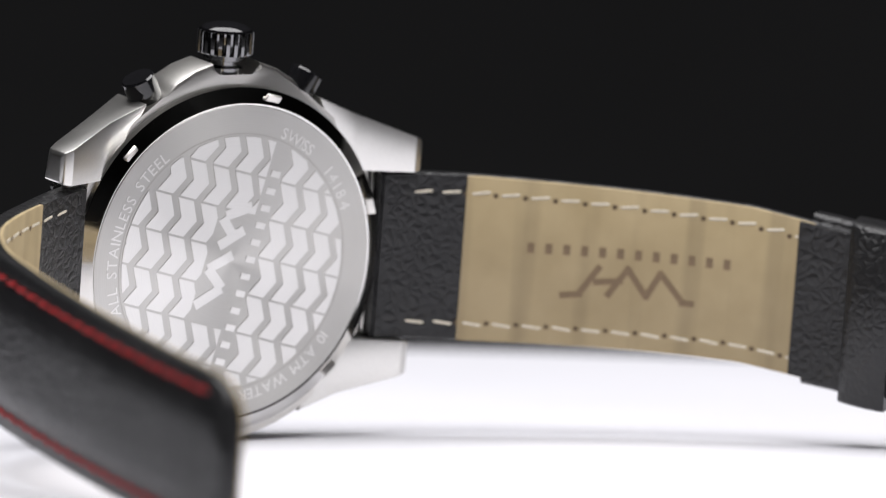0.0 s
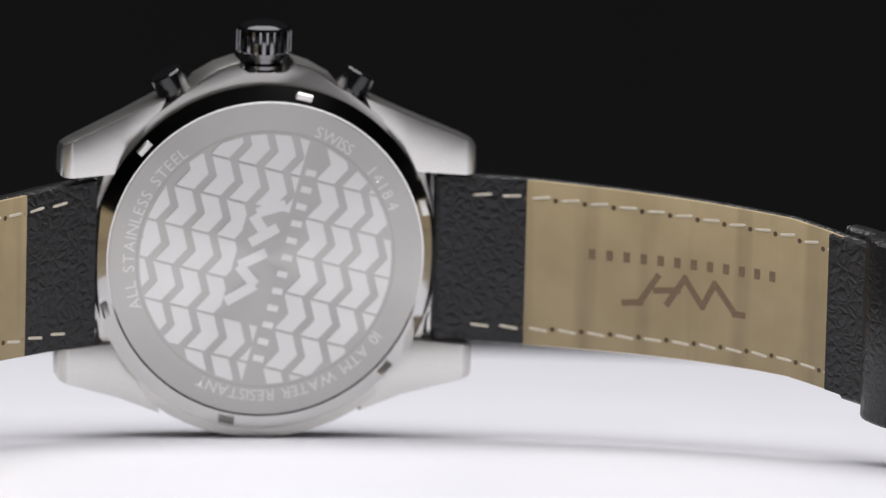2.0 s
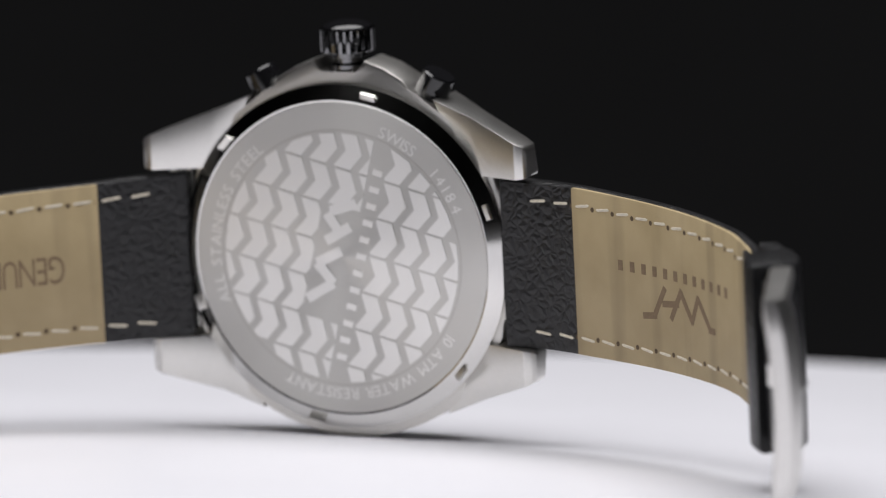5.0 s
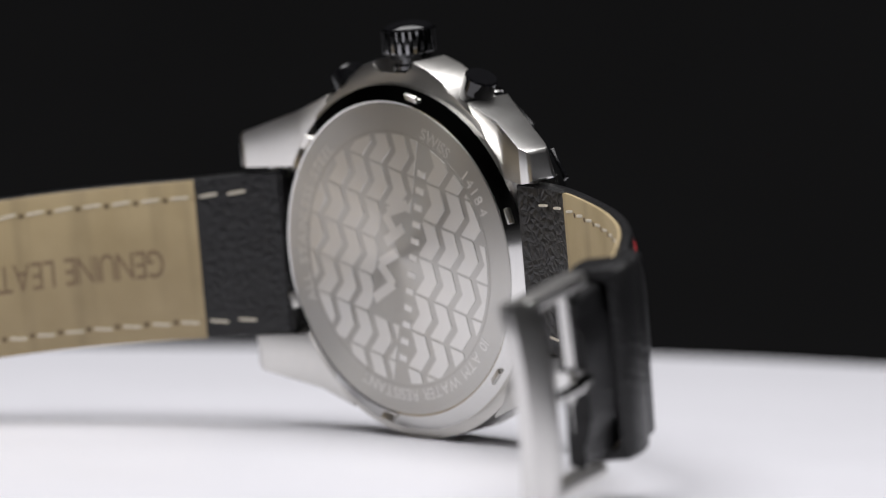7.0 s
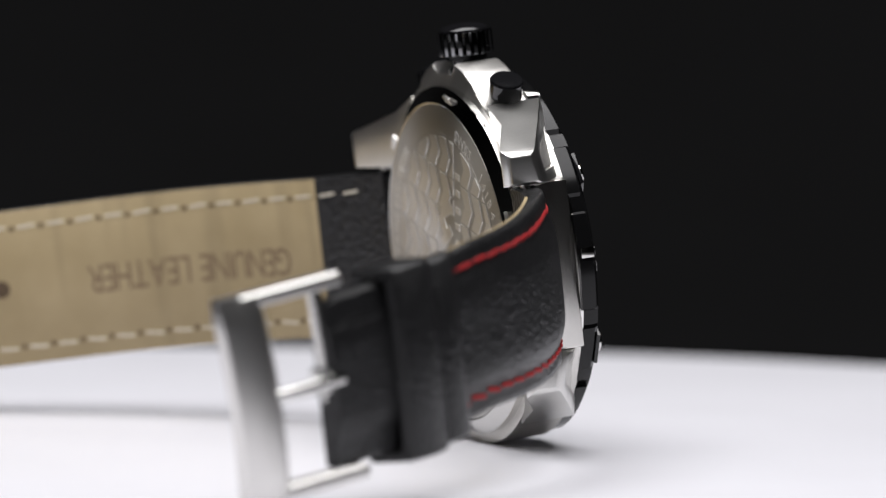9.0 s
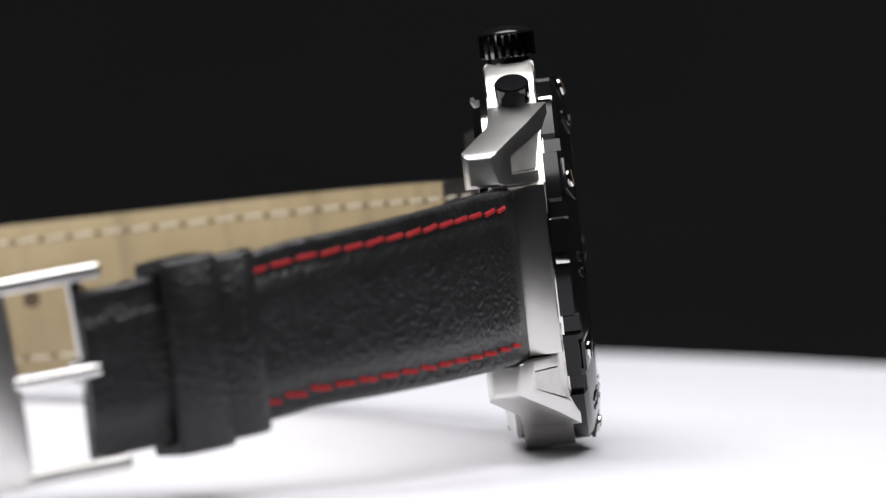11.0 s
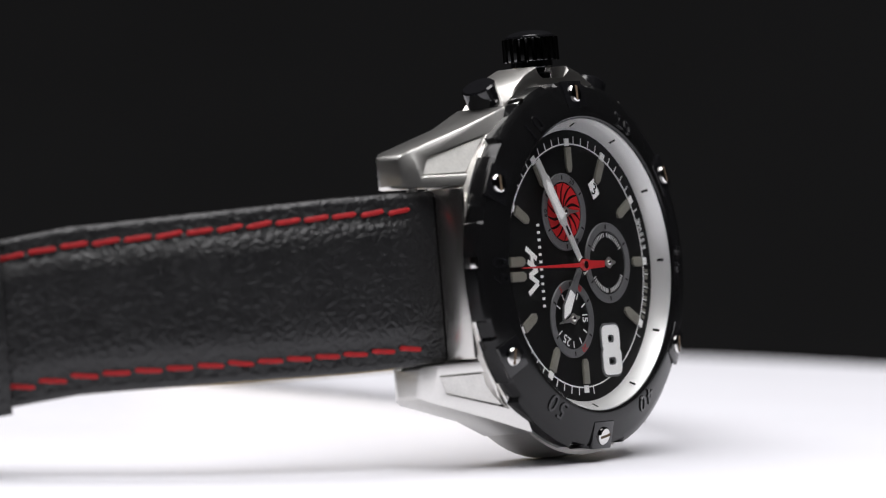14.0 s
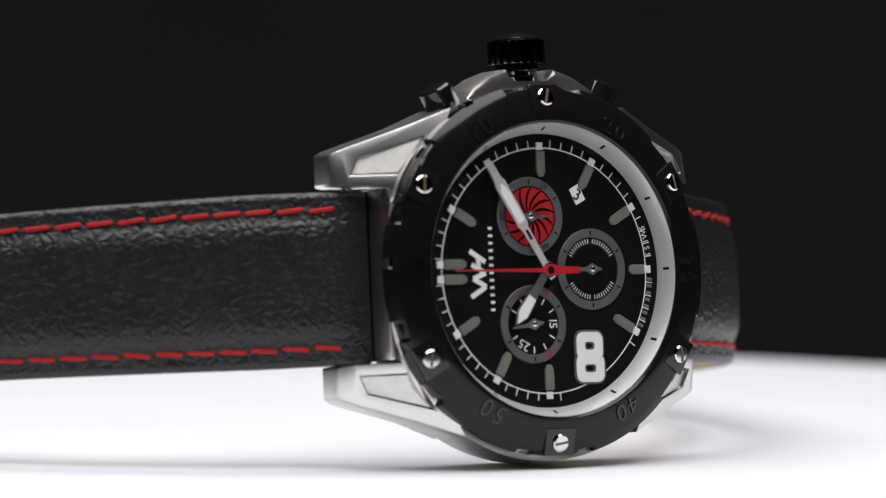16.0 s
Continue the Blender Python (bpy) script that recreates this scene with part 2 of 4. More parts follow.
def line_text(bm, text, size, depth, m, spacing=0.3):
    widths = [glyph(c, size, depth)[2] if c != " " else size * 0.4 for c in text]
    at = -(sum(widths) + spacing * size * (len(text) - 1)) / 2
    for c, w in zip(text, widths):
        if c != " ":
            put_glyph(bm, c, size, depth, m @ Matrix.Translation((at + w / 2, 0, 0)))
        at += w + spacing * size


def word_bars(parent, name, count, length, height, depth, m, material, label):
    """A word as plain upright bars, each a part."""
    step = length / count
    me = mesh_of(name, box(bmesh.new(), step * 0.36, depth, height), material)
    for i in range(count):
        tagged(piece(name, me, parent, scaled(m @ Matrix.Translation((-length / 2 + step * (i + 0.5), 0, 0)))), label if i == 0 else "")


def scaled(m):
    """A matrix in mm as one in metres."""
    r = m.copy()
    r.translation = m.translation * MM
    return r


# ---- the studio ----
def studio():
    def slab(name, sx, sy, sz, x, y, z, material, label):
        bm = box(bmesh.new(), sx, sy, sz, Matrix.Translation((x, y, z)))
        ob = new(name, mesh_of(name, bm, material))
        return tagged(ob, label, kind="structure")
    slab("floor", 3200, 3200, 40, 0, 0, -790, WALL_MAT, "dark painted studio floor")
    slab("ceiling", 3200, 3200, 40, 0, 0, 1620, WALL_MAT, "dark painted studio ceiling")
    slab("wall_north", 3200, 40, 2370, 0, 1620, 415, WALL_MAT, "dark painted studio wall")
    slab("wall_south", 3200, 40, 2370, 0, -1620, 415, WALL_MAT, "dark painted studio wall")
    slab("wall_east", 40, 3200, 2370, 1620, 0, 415, WALL_MAT, "dark painted studio wall")
    slab("wall_west", 40, 3200, 2370, -1620, 0, 415, WALL_MAT, "dark painted studio wall")
    # black cloth that runs over the table and sweeps up behind
    bm = bmesh.new()
    prof = [(185, -22), (300, -22)] + [(300 + 260 * math.sin(a), 238 - 260 * math.cos(a)) for a in [math.pi / 2 * i / 10 for i in range(1, 11)]] + [(562, 1100)]
    rows = [[bm.verts.new((x, y, z)) for x in (-1100, -400, 400, 1100)] for y, z in prof]
    low = [[bm.verts.new((x, y + (4 if z > -22 else 0), z - 4)) for x in (-1100, -400, 400, 1100)] for y, z in prof]
    for grid in (rows, low):
        for a, b in zip(grid, grid[1:]):
            for i in range(3):
                bm.faces.new((a[i], a[i + 1], b[i + 1], b[i]))
    tagged(new("backdrop", mesh_of("backdrop", bm, CLOTH)), "matt black cloth sweep behind the turntable", kind="structure")


def table():
    t = tagged(new("table"), "dark studio table under the turntable", "table")
    part("tabletop", box(bmesh.new(), 1900, 1150, 30, Matrix.Translation((0, -310, -41.5)), 3), TOP_MAT, t, "dark laminate top")
    leg = mesh_of("leg", box(bmesh.new(), 60, 60, 714, None, 3), WALL_MAT)
    for x in (-900, 900):
        for y in (-840, 215):
            piece("leg", leg, t, mm(x, y, -413))


def turntable():
    t = tagged(new("turntable"), "round white display turntable with a smooth top", "turntable")
    part("plate", lathe(bmesh.new(), [(0, -7), (PLATE_R - 1.5, -7), (PLATE_R, -5.5), (PLATE_R, -1.2), (PLATE_R - 0.35, -0.35), (PLATE_R - 1.2, 0), (0, 0)], 160),
         PLATE_MAT, t, m=pose(0, 0, 0, 90))
    part("foot", lathe(bmesh.new(), [(0, -21.8), (92, -21.8), (94, -20), (94, -8), (90, -7.05), (0, -7.05)], 96), BLACK_SATIN, t, "black round foot", m=pose(0, 0, 0, 90))
    return t


PLATE_R = 166.5


# ---- the watch: local X to twelve o'clock, Z to the crown, Y out of the dial ----
def case_outline():
    """The case seen along its axle: crown guards above, round below."""
    guard = [(3.5, 25.6), (6.2, 24.7), (8.8, 23.2), (9.7, 21.9), (10.6, 20.9)]
    pts = []
    pts += [(2.7, 23.6)] + guard
    a0 = math.degrees(math.atan2(19.6, 12.8))
    for i in range(61):
        a = radians(a0 - i * (2 * a0 + 180) / 60)
        side = abs(math.cos(a))
        r = 24.0 if math.sin(a) < -0.55 else 23.6
        if side > 0.9:
            r = min(r, 22.3 / side)
        pts.append((r * math.cos(a), r * math.sin(a)))
    pts += [(-x, z) for x, z in guard[::-1]] + [(-2.7, 23.6)]
    return pts


def make_case(watch):
    case = part("case", prism(bmesh.new(), case_outline(), -4.1, 2.25, 0.5), STEEL, watch, "satin stainless steel watch case")
    # four lugs, each with a sunk panel in its sloped front
    def front(x, z):
        return 17.7 - 0.62 * x - 0.3 * z

    secs = [(13.0, 11.05, 20.7, -4.0), (18.5, 11.05, 18.5, -4.4), (25.7, 11.15, 15.9, -7.9)]
    tip = [(26.8, 11.3, 15.4, -7.6, -3.3), (27.15, 11.6, 14.9, -7.1, -3.9)]
    hole = [(25.2, 12.55), (24.0, 14.9), (16.3, 17.3), (19.9, 12.5)]
    for sx in (1, -1):
        for sz in (1, -1):
            bm = bmesh.new()
            rings = []
            for x, z0, z1, y0 in secs:
                xi = max(x, 17.6)                                # the inner edge ends under the bezel
                rings.append([bm.verts.new((a * sx, y, z * sz)) for a, y, z in ((xi, y0, z0), (x, y0, z1), (x, front(x, z1), z1), (xi, front(xi, z0), z0))])
            rings += [[bm.verts.new((x * sx, y, z * sz)) for y, z in ((y0, z0), (y0, z1), (y1 - 0.4, z1), (y1 + 0.4, z0))] for x, z0, z1, y0, y1 in tip]
            for k, (a, b) in enumerate(zip(rings, rings[1:])):
                for i in range(4):
                    if i != 2 or k > 1:
                        bm.faces.new((a[i], a[(i + 1) % 4], b[(i + 1) % 4], b[i]))
            bm.faces.new(rings[0])
            bm.faces.new(rings[-1][::-1])
            rim = [bm.verts.new((x * sx, front(x, z), z * sz)) for x, z in hole]
            deep = [bm.verts.new((x * sx, front(x, z) - 0.75, z * sz)) for x, z in hole]
            (A, B, C) = rings[:3]
            bm.faces.new((A[3], B[3], C[3], rim[0], rim[3]))
            bm.faces.new((C[3], C[2], rim[1], rim[0]))
            bm.faces.new((C[2], B[2], A[2], rim[2], rim[1]))
            bm.faces.new((A[2], A[3], rim[3], rim[2]))
            for i in range(4):
                bm.faces.new((rim[i], rim[(i + 1) % 4], deep[(i + 1) % 4], deep[i]))
            bm.faces.new(deep)
            bmesh.ops.recalc_face_normals(bm, faces=bm.faces)
            hard = [e for e in bm.edges if len(e.link_faces) == 2 and e.calc_face_angle(0) > 0.5]
            bmesh.ops.bevel(bm, geom=hard, offset=0.17, segments=2, affect="EDGES", profile=0.6)
            lug = part("lug", bm, LUG_MAT, watch, "polished steel lug with a bevelled rim", smooth=28)
            cx, cz = sum(p[0] for p in hole) / 4, sum(p[1] for p in hole) / 4
            pan = bmesh.new()
            low = [pan.verts.new(((cx + (x - cx) * 0.93) * sx, front(x, z) - 0.7, (cz + (z - cz) * 0.9) * sz)) for x, z in hole]
            top = [pan.verts.new(((cx + (x - cx) * 0.91) * sx, front(x, z) - 0.4, (cz + (z - cz) * 0.87) * sz)) for x, z in hole]
            pan.faces.new(low), pan.faces.new(top)
            for i in range(4):
                pan.faces.new((low[i], low[(i + 1) % 4], top[(i + 1) % 4], top[i]))
            part("lug_panel", pan, PANEL_MAT, lug, "satin sunk panel")
    for sx in (1, -1):
        part("flank_plate", box(bmesh.new(), 0.9, 6.0, 21.6, Matrix.Translation((22.2 * sx, -0.95, 0)), 0.3), FLANK_MAT, watch, "satin flank between the lugs")
    # spring bars between the lugs
    for sx in (1, -1):
        part("spring_bar", lathe(bmesh.new(), [(0, -11.2), (0.7, -11.2), (0.7, 11.2), (0, 11.2)], 16), STEEL, watch, "", m=mm(24.2 * sx, -4.3, 0, 90))
    return case


def make_back(watch):
    ring = [(22.2, -4.9), (22.2, -5.7), (20.6, -6.95), (20.45, -7.08), (0, -7.08)]
    back = part("case_back", lathe(bmesh.new(), ring, 160), BACK, watch, "circular-brushed steel case back, engraved", smooth=20, m=mm(0, 0.95, 0))
    part("bevel_ring", lathe(bmesh.new(), [(22.65, -4.9), (22.65, -5.98), (20.75, -7.1), (20.5, -7.0), (22.2, -5.2)], 160, True), STEEL_BRIGHT, back, "polished bevel of the case back", smooth=14)
    # key notches in the bevel
    nb = bmesh.new()
    box(nb, 2.1, 0.5, 1.5, None, 0.12)
    notch = mesh_of("key_notch", nb, STEEL)
    for k in range(6):
        a = radians(77.5 - 60 * k)
        piece("key_notch", notch, back, mm(21.5 * math.cos(a), -6.68, 21.5 * math.sin(a), 0, -math.degrees(a) + 90, 0) @ pose(0, 0, 0, 30, 0, 0))
    # rim line round the engraving
    part("engraved_rim", lathe(bmesh.new(), [(16.9, -7.0), (16.9, -7.11), (16.75, -7.11), (16.75, -7.0)], 128, True), ETCH, back, "fine engraved circle")
    make_tread(back)
    bm = bmesh.new()
    arc_text(bm, "SWISS", 17.9, 69.5, 52.0, 1.5, 0.06, -7.1)
    part("lettering", bm, BACK_BLOCK, back, "engraved word SWISS")
    bm = bmesh.new()
    arc_text(bm, "14184", 17.9, 40.5, 21.0, 1.5, 0.06, -7.1)
    part("lettering", bm, BACK_BLOCK, back, "engraved number 14184")
    bm = bmesh.new()
    arc_text(bm, "10 ATM WATER RESISTANT", 18.0, -34.0, -118.5, 1.45, 0.06, -7.1)
    part("lettering", bm, BACK_BLOCK, back, "engraved words 10 ATM WATER RESISTANT")
    bm = bmesh.new()
    arc_text(bm, "ALL STAINLESS STEEL", 17.9, 201.0, 127.0, 1.5, 0.06, -7.1)
    part("lettering", bm, BACK_BLOCK, back, "engraved words ALL STAINLESS STEEL")


def clip_circle(poly, r, n=48):
    """A convex polygon cut to a circle's n-gon."""
    for i in range(n):
        a = 2 * math.pi * (i + 0.5) / n
        nx, nz = math.cos(a), math.sin(a)
        out = []
        for (p, q) in zip(poly, poly[1:] + poly[:1]):
            dp, dq = r - p[0] * nx - p[1] * nz, r - q[0] * nx - q[1] * nz
            if dp >= 0:
                out.append(p)
            if (dp >= 0) != (dq >= 0):
                t = dp / (dp - dq)
                out.append((p[0] + (q[0] - p[0]) * t, p[1] + (q[1] - p[1]) * t))
        poly = out
        if len(poly) < 3:
            return []
    return poly


def cut_side(poly, edge, side):
    """The part of a polygon with x above (side 1) or below (side -1) an edge."""
    out = []
    for p, q in zip(poly, poly[1:] + poly[:1]):
        dp, dq = (p[0] - edge) * side, (q[0] - edge) * side
        if dp >= 0:
            out.append(p)
        if (dp >= 0) != (dq >= 0):
            t = dp / (dp - dq)
            out.append((p[0] + (q[0] - p[0]) * t, p[1] + (q[1] - p[1]) * t))
    return out


def area2(poly):
    return abs(sum(p[0] * q[1] - q[0] * p[1] for p, q in zip(poly, poly[1:] + poly[:1])))


TILT = -14.6      # the tread pattern leans with the lettering


def make_tread(back):
    c, s = math.cos(radians(TILT)), math.sin(radians(TILT))

    def turned(p):
        return (p[0] * c - p[1] * s, p[0] * s + p[1] * c)
    rowh, pitch, width, kick = 5.05, 3.55, 2.4, 1.3
    for r in range(-5, 4):
        z0 = r * rowh + 1.6
        for k in range(-7, 8):
            x0 = k * pitch + 0.5 * (r % 2) * 0.4
            # a clear band for the lettering, and room for the emblem
            zc = z0 + rowh / 2
            left = -4.0 if abs(zc - 0.3) < 7.6 else 1.35
            h = rowh - 0.3
            up = [(x0, z0 + h), (x0 + width, z0 + h), (x0 + width + kick, z0 + h * 0.5), (x0 + kick, z0 + h * 0.5)]
            lo = [(x0 + kick, z0 + h * 0.5), (x0 + width + kick, z0 + h * 0.5), (x0 + width, z0), (x0, z0)]
            for edge, side in ((left, -1), (3.75, 1)):
                bm = bmesh.new()
                for poly in (up, lo):
                    cut = cut_side(poly, edge, side)
                    cut = clip_circle([turned(p) for p in cut], 16.45) if len(cut) > 2 else []
                    if len(cut) > 2 and area2(cut) > 0.5:
                        prism(bm, cut, -7.17, -7.05)
                if bm.faces:
                    part("tread_block", bm, BACK_BLOCK, back)
                else:
                    bm.free()
    # emblem: plain zigzag strokes, and a row of plain bars for the word beside it
    turn = Matrix.Rotation(-radians(TILT), 4, "Y")
    strokes = [((-3.6, -6.6), (-0.4, -3.6)), ((-0.4, -3.6), (-3.2, -1.6)), ((-3.2, -1.6), (-0.2, 0.9)), ((-2.6, 1.6), (0.4, 4.4)), ((-0.9, 3.2), (-3.2, 5.2)), ((-2.8, 5.6), (0.6, 7.6))]
    for (x0, z0), (x1, z1) in strokes:
        p, q = turned((x0, z0)), turned((x1, z1))
        part("emblem_stroke", bar(bmesh.new(), p[0], p[1], q[0], q[1], 1.35, -7.17 - 0.003 * x0, -7.05), BACK_BLOCK, back)
    word_bars(back, "engraved_bar", 12, 27.5, 1.4, 0.09, Matrix.Translation((2.5, -7.11, -0.9)) @ turn @ Matrix.Rotation(radians(-90), 4, "Y"), BACK_BLOCK, "plain engraved bar")


def make_crown(watch):
    crown = new("crown")
    crown.parent = watch
    tagged(crown, "fluted black chrome crown")
    n, pts = 22, []
    for i in range(n):
        for da, r in ((-0.36, 3.2), (-0.22, 3.62), (0.22, 3.62), (0.36, 3.2)):
            a = 2 * math.pi * (i + da) / n
            pts.append((r * math.cos(a), r * math.sin(a)))
    part("fluted_grip", prism(bmesh.new(), pts, 26.4, 29.4, 0.18), CROWN_MAT, crown, m=mm(0, -0.8, 0, 90) @ mm(0, 0, 0))
    part("cap", lathe(bmesh.new(), [(3.25, 29.3), (3.15, 29.65), (2.7, 30.0), (1.9, 30.25), (1.0, 30.4), (0, 30.45)], 48), BLACK_GLOSS, crown, "domed black cap", m=mm(0, -0.8, 0, 90))
    part("stem", lathe(bmesh.new(), [(2.5, 22.8), (2.5, 24.7), (1.9, 25.0), (1.9, 25.5), (2.7, 25.7), (2.7, 26.4), (0, 26.4)], 40), CROWN_MAT, crown, m=mm(0, -0.8, 0, 90))
    for a in (61.5, 118.5):
        push = part("pusher", lathe(bmesh.new(), [(1.9, 20.0), (1.9, 23.0), (2.15, 23.2), (2.2, 23.5), (2.2, 26.6), (2.0, 26.85), (0, 26.9)], 40), PUSH_MAT, watch,
                    "round black chronograph pusher", m=mm(0, -0.7, 0, 0, 90 - a, 0) @ pose(0, 0, 0, 90))
        part("collar", lathe(bmesh.new(), [(1.9, 20.3), (2.6, 20.3), (2.6, 22.5), (2.4, 22.7), (1.9, 22.7)], 40, True), BLACK_SATIN, push, "black collar")


def make_bezel(watch):
    bm = bmesh.new()
    seg = 360
    prof = [(0.0, 2.2), (0.0, 4.1), (-0.4, 4.65), (-0.95, 4.9), (-2.9, 5.6), (-3.9, 5.9), (-4.45, 5.95), (-4.75, 5.75), (-4.75, 2.2)]
    rings = []
    for dr, y in prof:
        ring = []
        for i in range(seg):
            a = 2 * math.pi * i / seg
            k = abs(((math.degrees(a) + 30) % 60) - 30)        # 0 at the numerals, 30 at the screws
            out = 23.65 if k < 16 else 23.05 if k < 22 else 23.4
            r = out + dr if dr > -0.2 else 23.35 + dr
            ring.append(bm.verts.new((r * math.cos(a), y, r * math.sin(a))))
        rings.append(ring)
    for a, b in zip(rings, rings[1:] + rings[:1]):
        for i in range(seg):
            bm.faces.new((a[i], a[(i + 1) % seg], b[(i + 1) % seg], b[i]))
    bezel = part("bezel", bm, BLACK_SATIN, watch, "black plated bezel with screws and raised numerals", smooth=25)
    # steel foot ring between case and bezel
    part("bezel_seat", lathe(bmesh.new(), [(22.2, 2.05), (23.3, 2.05), (23.3, 2.5), (22.2, 2.5)], 128, True), STEEL_BRIGHT, watch, "thin polished steel ring")
    slope = math.degrees(math.atan2(0.7, 1.95))
    pad = mesh_of("screw_pad", box(bmesh.new(), 3.6, 0.5, 4.4, None, 0.12), BLACK_GLOSS)
    head = bmesh.new()
    lathe(head, [(0, -0.4), (1.15, -0.4), (1.15, 0.25), (0.98, 0.42), (0, 0.46)], 28)
    head = mesh_of("screw", head, STEEL_BRIGHT)
    slot = mesh_of("slot", box(bmesh.new(), 0.3, 0.12, 2.0), HOLE_MAT)
    for k in range(6):
        a = 30 + 60 * k
        m = Matrix.Rotation(radians(-a), 4, "Y") @ mm(21.75, 5.0, 0, 0, 0, 0) @ pose(0, 0, 0, 0, 0, -slope * 0.75)
        piece("screw_pad", pad, bezel, m @ mm(-0.1, 0.08, 0))
        sc = piece("screw", head, bezel, m @ mm(0, 0.3, 0))
        piece("slot", slot, sc, mm(0, 0.44, 0, 0, (25, 70, -20, 40, 10, -35)[k], 0))
    for k, txt in enumerate(("60", "10", "20", "30", "40", "50")):
        bm = bmesh.new()
        flip = Matrix.Rotation(math.pi, 4, "Z")               # to be read from the dial side
        for ch, off in ((txt[0], -1.05), (txt[1], 1.05)):
            put_glyph(bm, ch, 2.3, 0.25, Matrix.Rotation(radians(-60 * k), 4, "Y") @ Matrix.Translation((20.45, 5.62, 0)) @ Matrix.Rotation(radians(-slope), 4, "Z")
                      @ Matrix.Rotation(radians(90), 4, "Y") @ flip @ Matrix.Translation((off, 0, 0)))
        part("numeral", bm, BLACK_GLOSS, bezel, "raised black numeral " + txt)
    # small steel catch on the flank by the sixty
    part("catch", box(bmesh.new(), 1.2, 1.8, 1.4, Matrix.Translation((23.3, 3.35, 1.2)), 0.15), STEEL_BRIGHT, bezel, "small bright catch")
    part("catch", box(bmesh.new(), 1.2, 1.8, 1.4, Matrix.Rotation(radians(-60), 4, "Y") @ Matrix.Translation((23.3, 3.35, 1.2)), 0.15), STEEL_BRIGHT, bezel, "small bright catch")


DY = 3.4          # dial plane


def polar(a, r):
    """Clock angle from twelve, clockwise on the dial."""
    return r * math.cos(radians(a)), r * math.sin(radians(a))


def dial_glyphs(bm, txt, size, x, z, top, y, depth=0.05, spacing=0.18):
    """Writing on the dial whose tops point to the clock angle top."""
    m = Matrix.Translation((x, y, z)) @ Matrix.Rotation(radians(90 - top), 4, "Y") @ Matrix.Rotation(math.pi, 4, "Z")
    line_text(bm, txt, size, depth, m, spacing)


def make_dial(watch):
    dial = part("dial", lathe(bmesh.new(), [(0, DY - 0.5), (17.4, DY - 0.5), (17.4, DY), (0, DY)], 128), DIAL_MAT, watch, "matt black chronograph dial")
    ring = part("chapter_ring", lathe(bmesh.new(), [(17.32, DY + 0.05), (18.5, 5.6), (18.75, 5.6), (18.75, DY - 0.4), (17.32, DY - 0.4)], 128, True), SILVER, watch,
                "silver sloped chapter ring with black ticks")
    rt = mesh_of("tick", box(bmesh.new(), 0.85, 0.12, 0.32), BLACK_SATIN)
    for k in range(12):
        piece("tick", rt, ring, Matrix.Rotation(radians(-30 * k), 4, "Y") @ mm(17.93, DY + 1.16, 0, 0, 0, math.degrees(math.atan2(2.15, 1.18))))
    glass = part("crystal", lathe(bmesh.new(), [(0, 5.65), (18.5, 5.65), (18.7, 5.8), (18.5, 5.95), (0, 5.95)], 128), GLASS, watch, "clear flat watch crystal")
    glass.visible_shadow = False
    # minute track: a fine circle and a tick for each minute
    part("minute_circle", lathe(bmesh.new(), [(15.45, DY - .02), (15.45, DY + .03), (15.6, DY + .03), (15.6, DY - .02)], 128, True), WHITE, dial, "fine white minute circle")
    tick = mesh_of("minute_tick", box(bmesh.new(), 0.95, 0.05, 0.13), WHITE)
    for k in range(60):
        if k % 5 and not 217 < k * 6 < 263:
            piece("minute_tick", tick, dial, Matrix.Rotation(radians(-6 * k), 4, "Y") @ mm(16.05, DY + .02, 0))
    sq = mesh_of("hour_square", box(bmesh.new(), 0.95, 0.16, 0.95, None, 0.04), WHITE)
    mk = mesh_of("hour_marker", prism(bmesh.new(), [(15.1, -.62), (15.1, .62), (12.5, .62), (11.9, .3), (11.9, -.3), (12.5, -.62)], DY - .02, DY + .32, 0.06), LUME)
    short = mesh_of("hour_marker", prism(bmesh.new(), [(15.1, -.62), (15.1, .62), (13.3, .62), (12.9, .3), (12.9, -.3), (13.3, -.62)], DY - .02, DY + .32, 0.06), LUME)
    for k in range(12):
        if k == 8:
            continue
        spots = (-0.95, 0.95) if k == 0 else (0.0,)
        for dz in spots:
            turn = Matrix.Rotation(radians(-30 * k), 4, "Y") @ mm(0, 0, dz)
            piece("hour_marker", short if k == 6 else mk, dial, turn)
            piece("hour_square", sq, dial, turn @ mm(15.75, DY + .06, 0))
    # the large eight: two rounded loops, one on the other, with a grey edge
    def loop(r, sx, sz):
        pts = []
        for qx, qz, a0 in ((1, 1, 0), (-1, 1, 90), (-1, -1, 180), (1, -1, 270)):
            for k in range(5):
                a = radians(a0 + 22.5 * k)
                pts.append((qx * (sx - r) + r * math.cos(a), qz * (sz - r) + r * math.sin(a)))
        return pts

    def eight(name, grow, y0, y1, material, label, parent):
        bm = bmesh.new()
        for cz, w in ((-12.45, 0.0), (-9.6, -0.12)):
            out, inn = loop(0.95 + grow, 2.1 + grow + w, 1.75 + grow), loop(0.35, 0.85 - grow + w, 0.5 - grow * 0.6)
            rings = [[bm.verts.new((-6.3 + x, y, cz + z)) for x, z in pts] for pts, y in ((out, y0), (out, y1), (inn, y1), (inn, y0))]
            for a, b in zip(rings, rings[1:] + rings[:1]):
                for k in range(20):
                    bm.faces.new((a[k], a[(k + 1) % 20], b[(k + 1) % 20], b[k]))
            y1 -= 0.004
        return part(name, bm, material, parent, label)
    back8 = eight("large_numeral", 0.28, DY - .02, DY + .14, RING_GREY, "large applied numeral 8 with grey edge", dial)
